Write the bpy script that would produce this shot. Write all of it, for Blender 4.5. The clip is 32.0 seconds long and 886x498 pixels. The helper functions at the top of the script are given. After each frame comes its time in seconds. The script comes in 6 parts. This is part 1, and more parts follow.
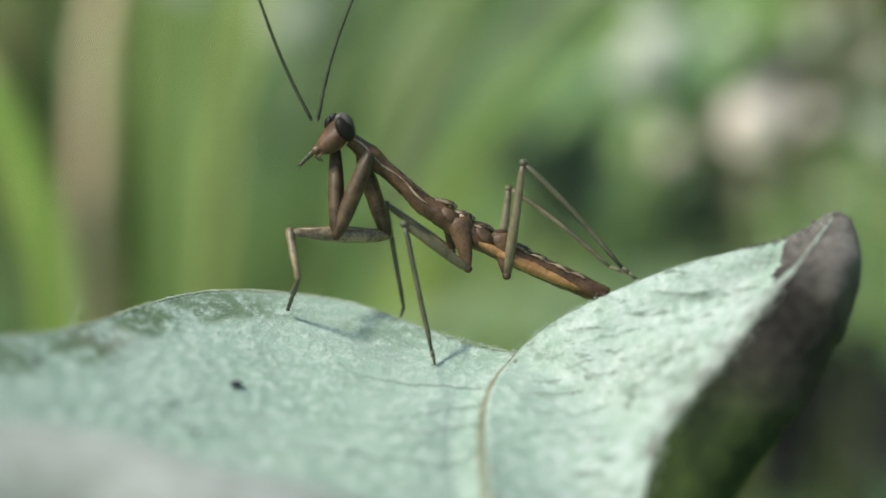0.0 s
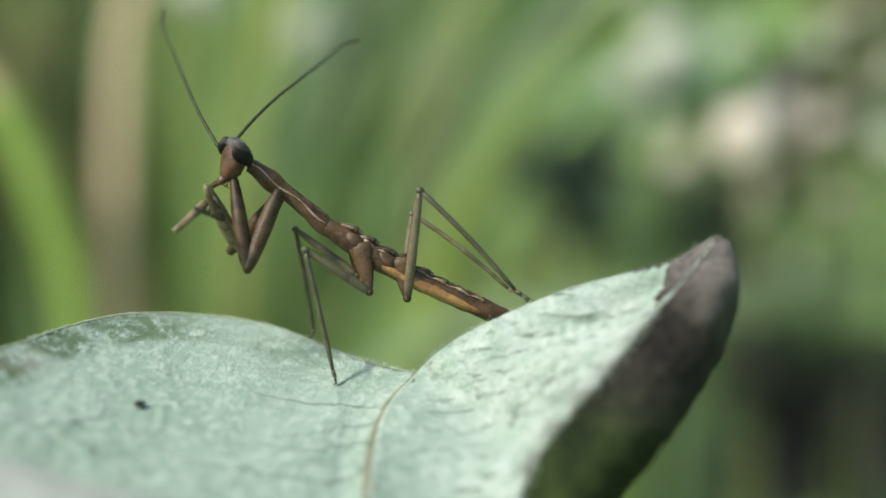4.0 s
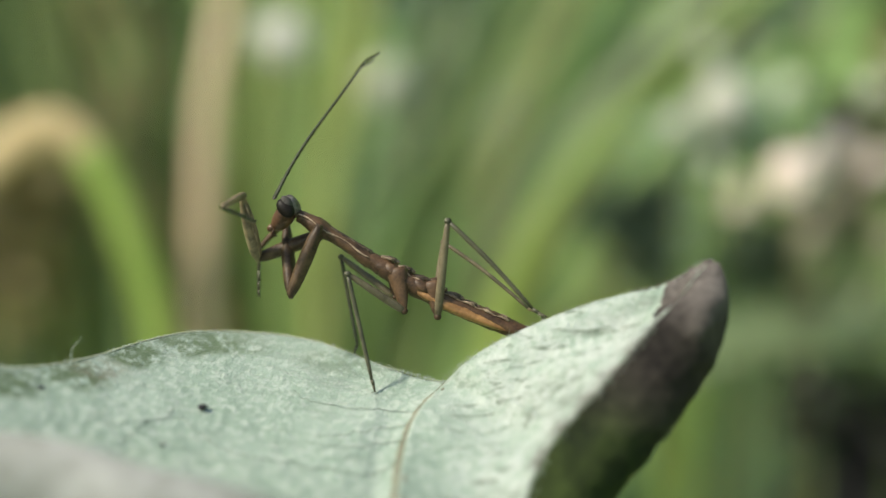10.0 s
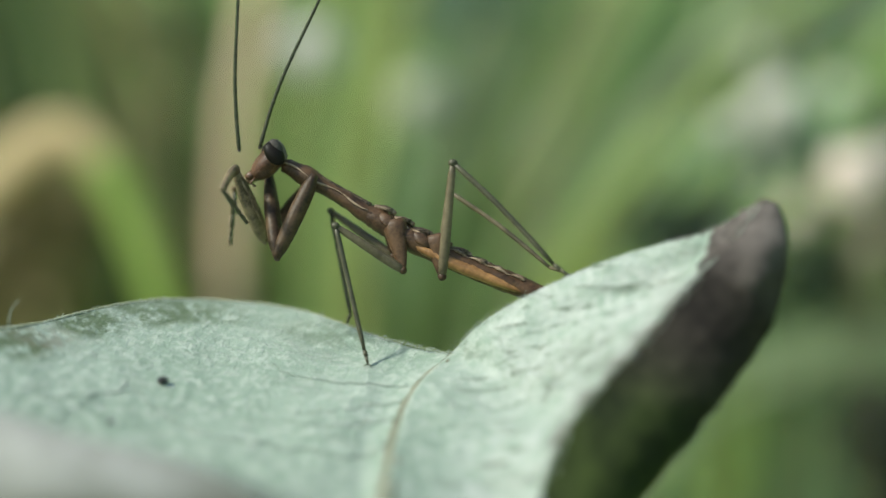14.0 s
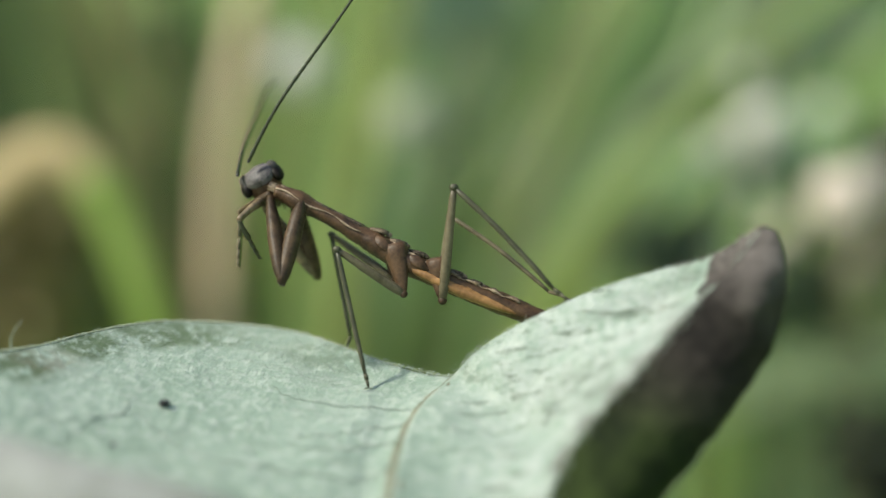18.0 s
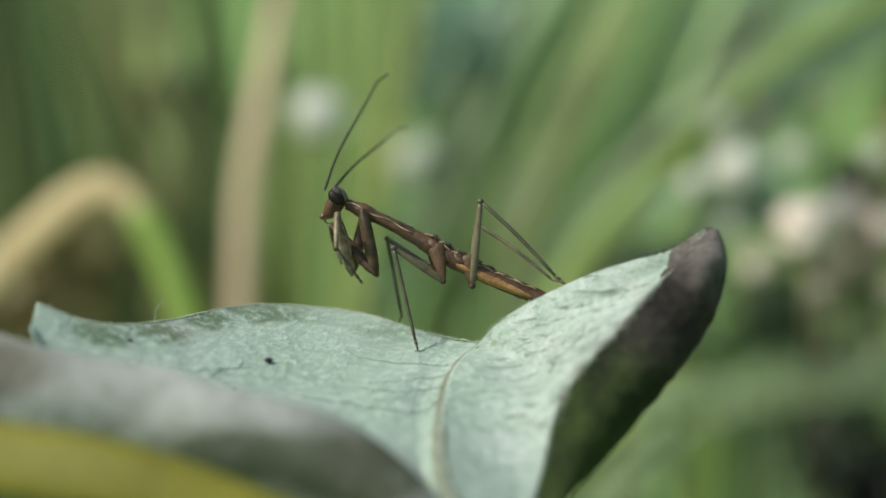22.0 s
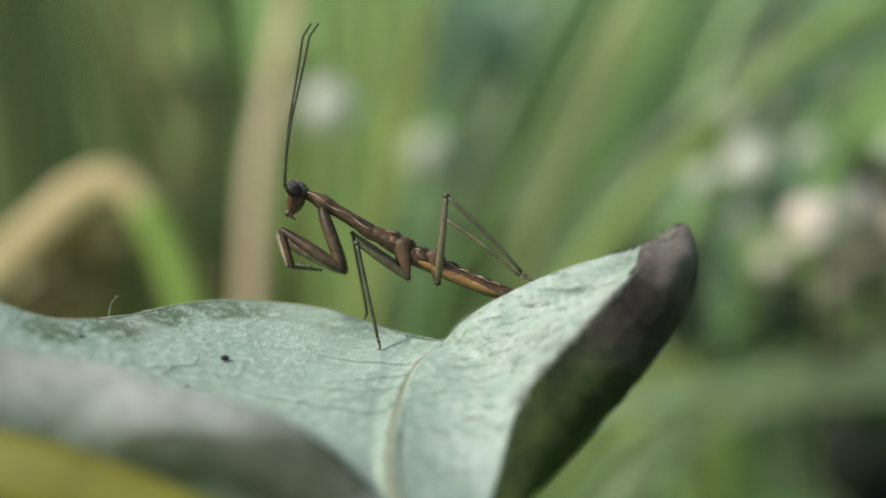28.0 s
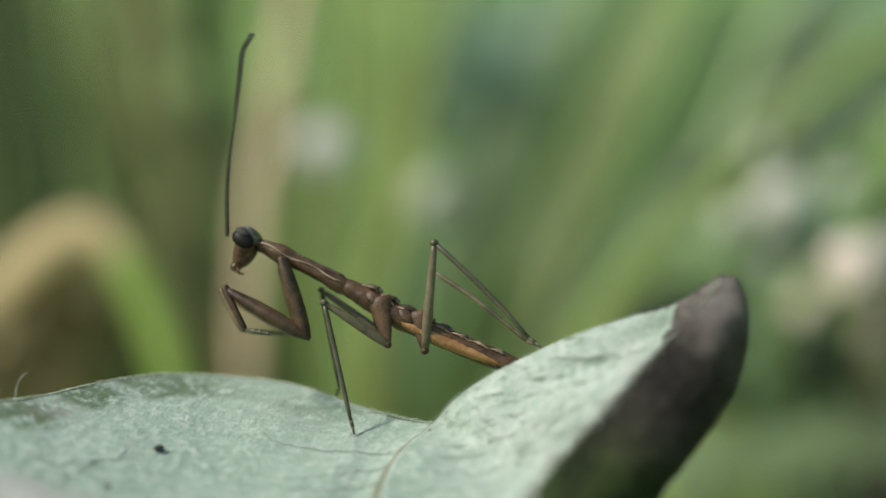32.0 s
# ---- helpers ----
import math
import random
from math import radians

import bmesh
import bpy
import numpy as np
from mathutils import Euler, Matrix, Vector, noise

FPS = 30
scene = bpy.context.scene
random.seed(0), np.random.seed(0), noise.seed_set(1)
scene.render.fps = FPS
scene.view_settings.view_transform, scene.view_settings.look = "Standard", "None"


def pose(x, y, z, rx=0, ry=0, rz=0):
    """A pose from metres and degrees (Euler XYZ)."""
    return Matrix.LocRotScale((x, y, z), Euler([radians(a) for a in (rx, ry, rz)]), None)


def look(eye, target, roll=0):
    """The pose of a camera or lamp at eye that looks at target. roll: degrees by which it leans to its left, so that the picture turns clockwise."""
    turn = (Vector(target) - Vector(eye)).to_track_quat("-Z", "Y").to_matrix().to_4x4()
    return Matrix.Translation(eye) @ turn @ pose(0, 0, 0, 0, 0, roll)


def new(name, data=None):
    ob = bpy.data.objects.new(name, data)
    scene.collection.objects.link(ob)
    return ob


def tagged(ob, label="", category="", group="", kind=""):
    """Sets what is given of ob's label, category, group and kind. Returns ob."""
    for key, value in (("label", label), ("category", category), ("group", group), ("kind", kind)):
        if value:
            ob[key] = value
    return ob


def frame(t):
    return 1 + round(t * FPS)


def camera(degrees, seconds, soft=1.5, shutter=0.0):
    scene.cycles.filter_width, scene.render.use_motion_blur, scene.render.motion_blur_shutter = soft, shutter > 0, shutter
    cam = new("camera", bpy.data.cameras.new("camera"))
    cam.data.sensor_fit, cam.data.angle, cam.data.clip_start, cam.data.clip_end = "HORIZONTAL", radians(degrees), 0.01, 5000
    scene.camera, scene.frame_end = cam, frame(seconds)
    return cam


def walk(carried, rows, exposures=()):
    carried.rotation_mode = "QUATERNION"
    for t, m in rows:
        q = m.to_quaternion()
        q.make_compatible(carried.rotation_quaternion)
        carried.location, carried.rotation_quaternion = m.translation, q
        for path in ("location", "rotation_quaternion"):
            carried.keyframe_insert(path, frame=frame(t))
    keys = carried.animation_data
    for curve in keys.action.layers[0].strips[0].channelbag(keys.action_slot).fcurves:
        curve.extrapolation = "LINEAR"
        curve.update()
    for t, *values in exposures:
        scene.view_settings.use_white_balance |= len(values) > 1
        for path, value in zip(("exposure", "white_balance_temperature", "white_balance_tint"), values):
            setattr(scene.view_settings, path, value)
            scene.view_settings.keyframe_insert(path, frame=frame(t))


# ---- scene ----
cam = camera(36.0, 32.0, soft=1.5)
mantis = tagged(new("praying_mantis"), "slender brown young mantis on the pale leaf cleaning its forelegs", "insect")
mantis.location = (0, 0.0035, 0)
cam.data.dof.use_dof = True
cam.data.dof.focus_object = mantis
cam.data.dof.aperture_fstop = 4.2
PATH = [
    (0, -0.00745, -0.18174, 0.03458, 84.115, -1.261, -2.450),
    (0.5, -0.00187, -0.17408, 0.03623, 84.234, -1.228, -2.726),
    (1, -0.00475, -0.17849, 0.04088, 84.618, -1.600, -2.730),
    (1.5, -0.00097, -0.18347, 0.04010, 84.870, -1.440, -2.865),
    (2, -0.00168, -0.18363, 0.03744, 84.854, -1.240, -2.606),
    (2.5, 0.00335, -0.18604, 0.03714, 84.532, -1.166, -1.966),
    (3, 0.00291, -0.18460, 0.04126, 83.640, -1.153, -0.898),
    (3.5, 0.00995, -0.18699, 0.03895, 84.155, -0.933, -0.563),
    (5.5, 0.01924, -0.19361, 0.03949, 83.973, -0.029, 2.820),
    (6, 0.01380, -0.19324, 0.03495, 84.408, -0.042, 2.511),
    (6.5, 0.01559, -0.19410, 0.03703, 84.703, -0.179, 2.407),
    (7, 0.00699, -0.19701, 0.03946, 85.103, -0.327, 2.573),
    (7.5, 0.00895, -0.19910, 0.03506, 85.363, -0.111, 2.752),
    (8, 0.01467, -0.19729, 0.03195, 85.470, 0.010, 3.008),
    (8.5, 0.02910, -0.21389, 0.03672, 85.668, 0.032, 3.570),
    (9, 0.02794, -0.22133, 0.03533, 86.029, 0.001, 3.884),
    (9.5, 0.02402, -0.22125, 0.03526, 85.827, -0.124, 4.123),
    (10, 0.02583, -0.21574, 0.03745, 86.222, -0.080, 3.955),
    (10.5, 0.02820, -0.21610, 0.03254, 86.687, 0.090, 4.765),
    (11, 0.02825, -0.20190, 0.02509, 87.456, 0.248, 5.134),
    (11.5, 0.02876, -0.17679, 0.02641, 88.223, 0.095, 5.151),
    (12, 0.03388, -0.17860, 0.03078, 88.539, -0.038, 5.224),
    (12.5, 0.02462, -0.18028, 0.02800, 88.970, -0.039, 5.216),
    (13, 0.02582, -0.18300, 0.03213, 88.589, -0.041, 5.047),
    (13.5, 0.02621, -0.18296, 0.02595, 88.648, 0.308, 5.598),
    (14, 0.02943, -0.18275, 0.02112, 88.343, 0.361, 5.947),
    (14.5, 0.03544, -0.17941, 0.01475, 88.130, 0.351, 6.180),
    (16.5, 0.02764, -0.18289, 0.02147, 88.373, 0.146, 5.706),
    (17, 0.03092, -0.18388, 0.02365, 88.369, 0.138, 5.352),
    (17.5, 0.03227, -0.18464, 0.02738, 88.822, 0.099, 5.124),
    (18, 0.02702, -0.18408, 0.02250, 88.943, 0.066, 5.210),
    (18.5, 0.03248, -0.18660, 0.03020, 89.027, 0.110, 5.174),
    (19, 0.02792, -0.18926, 0.03013, 88.698, 0.173, 5.602),
    (19.5, 0.02820, -0.18926, 0.02092, 89.401, 0.400, 6.087),
    (20, 0.03390, -0.20319, 0.02186, 89.265, 0.704, 6.290),
    (20.5, 0.03128, -0.22198, 0.02081, 89.873, 0.584, 5.589),
    (21, 0.03037, -0.24288, 0.01729, 90.824, 0.438, 4.900),
    (21.5, 0.02922, -0.24799, 0.01314, 90.589, 0.371, 4.874),
    (22, 0.02616, -0.24879, 0.01462, 90.940, 0.284, 4.931),
    (22.5, 0.03877, -0.24767, 0.01588, 90.709, 0.363, 5.846),
    (23, 0.05238, -0.24543, 0.01492, 91.066, 0.486, 6.814),
    (23.5, 0.06729, -0.24466, 0.01934, 90.419, 0.467, 7.380),
    (24, 0.06577, -0.24395, 0.02008, 90.482, 0.360, 8.009),
    (24.5, 0.05367, -0.24612, 0.02299, 89.893, 0.262, 7.223),
    (25, 0.04062, -0.24087, 0.01618, 89.766, 0.201, 6.537),
    (25.5, 0.02827, -0.23762, 0.00812, 89.980, 0.243, 5.996),
    (26, 0.02255, -0.23966, 0.01247, 90.792, 0.107, 5.602),
    (26.5, 0.03087, -0.23934, 0.01418, 90.515, -0.007, 5.650),
    (28.5, 0.04100, -0.24073, 0.01593, 90.958, 0.049, 6.637),
    (29, 0.04607, -0.24200, 0.01803, 91.513, 0.192, 6.656),
    (29.5, 0.04722, -0.23982, 0.01365, 91.211, 0.243, 6.469),
    (30, 0.04175, -0.23974, 0.01304, 91.290, 0.252, 6.558),
    (30.5, 0.04714, -0.24209, 0.01597, 91.662, 0.304, 6.686),
    (31, 0.04658, -0.24097, 0.00707, 92.453, 0.305, 7.145),
    (31.5, 0.05130, -0.23227, 0.02121, 92.318, 0.588, 6.882),
    (32, 0.03698, -0.19331, 0.01762, 92.601, 0.596, 7.068),
]
EXPOSURES = [(0, 0.59, 6050, 1), (3.5, 0.62, 6150, 1), (6, 0.63, 6350, 5), (10, 0.62, 6600, 6), (13, 0.54, 6700, 6), (14, 0.51, 6200, 1), (18, 0.53, 6350, 3), (19, 0.52, 6150, 0), (20, 0.47, 6150, 0), (22, 0.40, 6250, 2), (23.4, 0.50, 6300, 4), (24, 0.80, 6350, 4), (26, 0.50, 6250, 3), (29, 0.38, 6300, 4), (32, 0.35, 6350, 4)]
walk(cam, [(t, pose(*row)) for t, *row in PATH], EXPOSURES)

# ---- daylight ----
world = bpy.data.worlds.new("sky")
scene.world = world
world.use_nodes = True
sky = world.node_tree.nodes.new("ShaderNodeTexSky")
sky.sky_type, sky.sun_disc = "NISHITA", False
sky.sun_elevation, sky.sun_rotation = radians(43), radians(-121.5)
world.node_tree.links.new(sky.outputs[0], world.node_tree.nodes["Background"].inputs[0])
world.node_tree.nodes["Background"].inputs[1].default_value = 0.13
sun = new("sun", bpy.data.lights.new("sun", "SUN"))
sun.data.energy, sun.data.angle, sun.data.color = 3.8, radians(9.0), (1.0, 0.93, 0.80)
sun.matrix_world = look((-0.65, -0.40, 0.70), (0, 0, 0))


CM = 0.01


# ---- materials ----
def nodes_of(name):
    mat = bpy.data.materials.new(name)
    mat.use_nodes = True
    nt = mat.node_tree
    return mat, nt, nt.nodes["Principled BSDF"]


def noise_node(nt, coords, scale, detail=4.0, rough=0.55):
    n = nt.nodes.new("ShaderNodeTexNoise")
    n.inputs["Scale"].default_value, n.inputs["Detail"].default_value, n.inputs["Roughness"].default_value = scale, detail, rough
    nt.links.new(coords, n.inputs["Vector"])
    return n.outputs["Fac"]


def ramp(nt, fac, stops):
    r = nt.nodes.new("ShaderNodeValToRGB")
    while len(r.color_ramp.elements) < len(stops):
        r.color_ramp.elements.new(0.5)
    for e, (pos, col) in zip(r.color_ramp.elements, stops):
        e.position, e.color = pos, (*col, 1)
    nt.links.new(fac, r.inputs[0])
    return r.outputs[0]


def mix(nt, fac, a, b, kind="MIX"):
    m = nt.nodes.new("ShaderNodeMix")
    m.data_type, m.blend_type = "RGBA", kind
    for value, socket in ((fac, m.inputs["Factor"]), (a, m.inputs["A"]), (b, m.inputs["B"])):
        if isinstance(value, bpy.types.NodeSocket):
            nt.links.new(value, socket)
        elif isinstance(value, tuple):
            socket.default_value = (*value, 1)
        else:
            socket.default_value = value
    return m.outputs["Result"]


def calc(nt, op, a, b=0.0):
    m = nt.nodes.new("ShaderNodeMath")
    m.operation, m.use_clamp = op, op in ("MULTIPLY", "ADD", "SUBTRACT")
    for value, socket in ((a, m.inputs[0]), (b, m.inputs[1])):
        if isinstance(value, bpy.types.NodeSocket):
            nt.links.new(value, socket)
        else:
            socket.default_value = value
    return m.outputs[0]


def spot(nt, coords, centre, size):
    """1 in the middle of an ellipsoid given in centimetres, 0 outside it."""
    shift = nt.nodes.new("ShaderNodeMapping")
    shift.vector_type = "TEXTURE"
    shift.inputs["Location"].default_value = [c * CM for c in centre]
    shift.inputs["Scale"].default_value = [c * CM for c in size]
    nt.links.new(coords, shift.inputs["Vector"])
    g = nt.nodes.new("ShaderNodeTexGradient")
    g.gradient_type = "QUADRATIC_SPHERE"
    nt.links.new(shift.outputs[0], g.inputs[0])
    return g.outputs["Fac"]


def bump(nt, bsdf, height, strength, distance):
    b = nt.nodes.new("ShaderNodeBump")
    b.inputs["Strength"].default_value, b.inputs["Distance"].default_value = strength, distance
    nt.links.new(height, b.inputs["Height"])
    nt.links.new(b.outputs[0], bsdf.inputs["Normal"])


def thin(nt, bsdf, colour, amount):
    """Lets part of the light through, as a leaf does."""
    t = nt.nodes.new("ShaderNodeBsdfTranslucent")
    s = nt.nodes.new("ShaderNodeMixShader")
    s.inputs[0].default_value = amount
    if isinstance(colour, bpy.types.NodeSocket):
        nt.links.new(colour, t.inputs[0])
    else:
        t.inputs[0].default_value = (*colour, 1)
    nt.links.new(bsdf.outputs[0], s.inputs[1])
    nt.links.new(t.outputs[0], s.inputs[2])
    nt.links.new(s.outputs[0], nt.nodes["Material Output"].inputs["Surface"])


def plain(name, dark, light, scale, rough=0.6, relief=0.3, depth=0.0002, through_light=0.0, per_piece=0.0, fine=6.0, spread=0.16, per_object=0.0, shine=0.5):
    """A surface of two close colours, mottled at two scales, with fine relief."""
    mat, nt, bsdf = nodes_of(name)
    at = nt.nodes.new("ShaderNodeTexCoord").outputs["Object"]
    big, small = noise_node(nt, at, scale), noise_node(nt, at, scale * fine)
    fac = calc(nt, "ADD", calc(nt, "MULTIPLY", big, 0.62), calc(nt, "MULTIPLY", small, 0.38))
    col = ramp(nt, fac, ((0.5 - spread, dark), (0.5 + spread, light)))
    if per_piece:
        info = nt.nodes.new("ShaderNodeNewGeometry")
        vary = nt.nodes.new("ShaderNodeHueSaturation")
        nt.links.new(col, vary.inputs["Color"])
        nt.links.new(calc(nt, "ADD", calc(nt, "MULTIPLY", info.outputs["Random Per Island"], per_piece), 1 - per_piece * 0.5), vary.inputs["Value"])
        vary.inputs["Value"].default_value = 1.0
        col = vary.outputs[0]
    if per_object:
        info = nt.nodes.new("ShaderNodeObjectInfo")
        vary = nt.nodes.new("ShaderNodeHueSaturation")
        nt.links.new(col, vary.inputs["Color"])
        nt.links.new(calc(nt, "ADD", calc(nt, "MULTIPLY", info.outputs["Random"], 0.05), 0.475), vary.inputs["Hue"])
        level = nt.nodes.new("ShaderNodeMapRange")
        level.inputs["To Min"].default_value, level.inputs["To Max"].default_value = 1 - per_object, 1 + per_object
        nt.links.new(info.outputs["Random"], level.inputs["Value"])
        nt.links.new(level.outputs[0], vary.inputs["Value"])
        col = vary.outputs[0]
    nt.links.new(col, bsdf.inputs["Base Color"])
    bsdf.inputs["Roughness"].default_value = rough
    bsdf.inputs["Specular IOR Level"].default_value = shine
    bump(nt, bsdf, small, relief, depth)
    if through_light:
        thin(nt, bsdf, col, through_light)
    return mat


def felted_leaf():
    """Pale, felted upper side: a whitish down over grey-green, with olive stains by the far edge."""
    mat, nt, bsdf = nodes_of("felted_leaf")
    at = nt.nodes.new("ShaderNodeTexCoord").outputs["Object"]
    tint = ramp(nt, noise_node(nt, at, 60, 3), ((0.35, (0.216, 0.288, 0.220)), (0.65, (0.298, 0.364, 0.298))))
    down = noise_node(nt, at, 640, 6, 0.72)
    col = mix(nt, ramp(nt, down, ((0.46, (0, 0, 0)), (0.66, (1, 1, 1)))), tint, (0.432, 0.480, 0.410))
    net = nt.nodes.new("ShaderNodeTexVoronoi")
    net.feature = "DISTANCE_TO_EDGE"
    net.inputs["Scale"].default_value = 300
    bent = nt.nodes.new("ShaderNodeVectorMath")
    bent.operation = "ADD"
    warp = nt.nodes.new("ShaderNodeTexNoise")
    warp.inputs["Scale"].default_value = 500
    shrink = nt.nodes.new("ShaderNodeVectorMath")
    shrink.operation = "SCALE"
    shrink.inputs["Scale"].default_value = 0.0045
    nt.links.new(at, warp.inputs["Vector"])
    nt.links.new(warp.outputs["Color"], shrink.inputs[0])
    nt.links.new(at, bent.inputs[0])
    nt.links.new(shrink.outputs[0], bent.inputs[1])
    nt.links.new(bent.outputs[0], net.inputs["Vector"])
    creases = ramp(nt, net.outputs["Distance"], ((0.0, (1, 1, 1)), (0.22, (0, 0, 0))))
    patchy = ramp(nt, noise_node(nt, at, 130, 3), ((0.46, (0, 0, 0)), (0.62, (1, 1, 1))))
    col = mix(nt, calc(nt, "MULTIPLY", calc(nt, "MULTIPLY", creases, patchy), 0.1), col, (0.0880, 0.1188, 0.0836))
    # Whitens the middle and lower part of the right blade.
    right_area = calc(nt, "MULTIPLY", calc(nt, "MAXIMUM", spot(nt, at, (3.1, -0.7, 0.5), (3.0, 2.6, 2.4)), spot(nt, at, (2.1, -2.3, -1.1), (1.5, 2.4, 1.6))), 3.0)
    col = mix(nt, calc(nt, "MULTIPLY", right_area, ramp(nt, noise_node(nt, at, 340, 5, 0.7), ((0.36, (0, 0, 0)), (0.56, (0.46, 0.46, 0.46))))), col, (0.540, 0.545, 0.520))
    drawn = nt.nodes.new("ShaderNodeMapping")
    drawn.inputs["Rotation"].default_value = (0, radians(38), 0)
    drawn.inputs["Scale"].default_value = (0.11, 1.0, 1.1)
    nt.links.new(at, drawn.inputs["Vector"])
    wrinkle = noise_node(nt, drawn.outputs[0], 640, 5, 0.65)
    col = mix(nt, calc(nt, "MULTIPLY", ramp(nt, wrinkle, ((0.53, (0, 0, 0)), (0.64, (1, 1, 1)))), calc(nt, "ADD", calc(nt, "MULTIPLY", right_area, 0.65), 0.18)), col, (0.0880, 0.1144, 0.0774))
    flecks = noise_node(nt, at, 560, 5, 0.72)
    for centre, size, amount in (((-2.4, 0.85, 0.66), (1.0, 0.55, 0.5), 0.55), ((-3.2, 0.50, 0.70), (0.9, 0.6, 0.5), 0.9), ((-3.9, -0.15, 0.60), (0.8, 0.6, 0.5), 1.0), ((-4.6, -1.05, 0.40), (0.9, 0.6, 0.5), 1.0), ((-5.4, -1.75, 0.38), (0.9, 0.6, 0.5), 1.0), ((-0.6, 0.75, 0.4), (1.3, 0.45, 0.6), 0.45),
                                 ((-2.75, 0.70, 0.66), (0.7, 0.4, 0.4), 0.8)):
        edge = calc(nt, "MULTIPLY", spot(nt, at, centre, size), 4.0)
        fac = calc(nt, "MULTIPLY", calc(nt, "MULTIPLY", edge, ramp(nt, flecks, ((0.38, (0, 0, 0)), (0.54, (1, 1, 1))))), amount)
        col = mix(nt, fac, col, (0.072, 0.110, 0.048))
    # The last spot is the soft shadow beside the mantis's foot, painted grey-green.
    for centre, size, amount, tone in (((2.95, -1.1, 0.25), (1.15, 0.9, 0.75), 0.60, (0.135, 0.165, 0.120)), ((2.3, -0.7, -0.1), (0.9, 0.7, 0.6), 0.35, (0.150, 0.180, 0.135)), ((2.03, -1.97, -1.19), (0.6, 0.6, 0.3), 0.5, (0.15, 0.185, 0.135)),
                                       ((3.9, -0.8, 1.25), (0.7, 0.6, 0.5), 0.35, (0.20, 0.20, 0.165)), ((-4.3, -0.75, 0.45), (0.9, 0.5, 0.4), 0.55, (0.135, 0.115, 0.075)), ((-0.6, 0.42, 0.28), (0.9, 0.4, 0.5), 0.30, (0.135, 0.185, 0.150))):
        edge = calc(nt, "MULTIPLY", spot(nt, at, centre, size), 3.0)
        col = mix(nt, calc(nt, "MULTIPLY", calc(nt, "MULTIPLY", edge, ramp(nt, flecks, ((0.40, (0, 0, 0)), (0.58, (1, 1, 1))))), amount), col, tone)
    for centre in ((4.72, -0.92, 1.62), (4.38, -1.12, 1.28), (4.05, -1.30, 0.95), (3.70, -1.50, 0.55), (3.35, -1.65, 0.18), (2.97, -1.80, -0.22), (2.70, -2.00, -0.62)):
        edge = calc(nt, "MULTIPLY", spot(nt, at, centre, (0.42, 0.42, 0.42)), 2.2)
        col = mix(nt, calc(nt, "MULTIPLY", edge, ramp(nt, noise_node(nt, at, 420, 5, 0.7), ((0.34, (0.25, 0.25, 0.25)), (0.58, (1, 1, 1))))), col, (0.105, 0.095, 0.080))
    nt.links.new(col, bsdf.inputs["Base Color"])
    bsdf.inputs["Roughness"].default_value = 0.78
    bsdf.inputs["Sheen Weight"].default_value = 0.25
    bsdf.inputs["Sheen Roughness"].default_value = 0.5
    bump(nt, bsdf, calc(nt, "ADD", calc(nt, "MULTIPLY", down, 0.22), calc(nt, "SUBTRACT", calc(nt, "MULTIPLY", noise_node(nt, at, 150, 5, 0.65), 0.8), calc(nt, "MULTIPLY", creases, 0.06))), 0.9, 0.0012)
    thin(nt, bsdf, (0.3080, 0.4840, 0.2200), 0.12)
    return mat


FELT = felted_leaf()


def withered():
    """Dry grey-brown tissue at the tip that passes into dark green towards the leaf's base, the overhang's shade
    painted in.
    """
    mat, nt, bsdf = nodes_of("withered_shaded_margin")
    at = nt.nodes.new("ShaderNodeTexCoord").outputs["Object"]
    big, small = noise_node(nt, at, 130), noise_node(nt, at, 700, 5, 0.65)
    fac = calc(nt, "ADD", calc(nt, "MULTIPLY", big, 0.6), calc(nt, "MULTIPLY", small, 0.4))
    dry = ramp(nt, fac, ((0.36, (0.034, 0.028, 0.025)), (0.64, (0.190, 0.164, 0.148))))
    # The overhang's shade is in these two: near-black brown, then blackened green.
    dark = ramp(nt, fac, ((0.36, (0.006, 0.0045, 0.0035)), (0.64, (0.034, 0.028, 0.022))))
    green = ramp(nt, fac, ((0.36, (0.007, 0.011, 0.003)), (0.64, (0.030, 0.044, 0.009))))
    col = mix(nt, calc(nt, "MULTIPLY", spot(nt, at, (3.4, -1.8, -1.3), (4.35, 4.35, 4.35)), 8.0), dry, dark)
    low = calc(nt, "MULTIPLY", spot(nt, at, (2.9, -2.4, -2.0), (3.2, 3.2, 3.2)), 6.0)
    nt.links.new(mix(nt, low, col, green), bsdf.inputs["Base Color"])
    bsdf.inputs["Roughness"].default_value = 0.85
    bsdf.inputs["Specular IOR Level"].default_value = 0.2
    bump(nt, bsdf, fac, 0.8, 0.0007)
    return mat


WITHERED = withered()


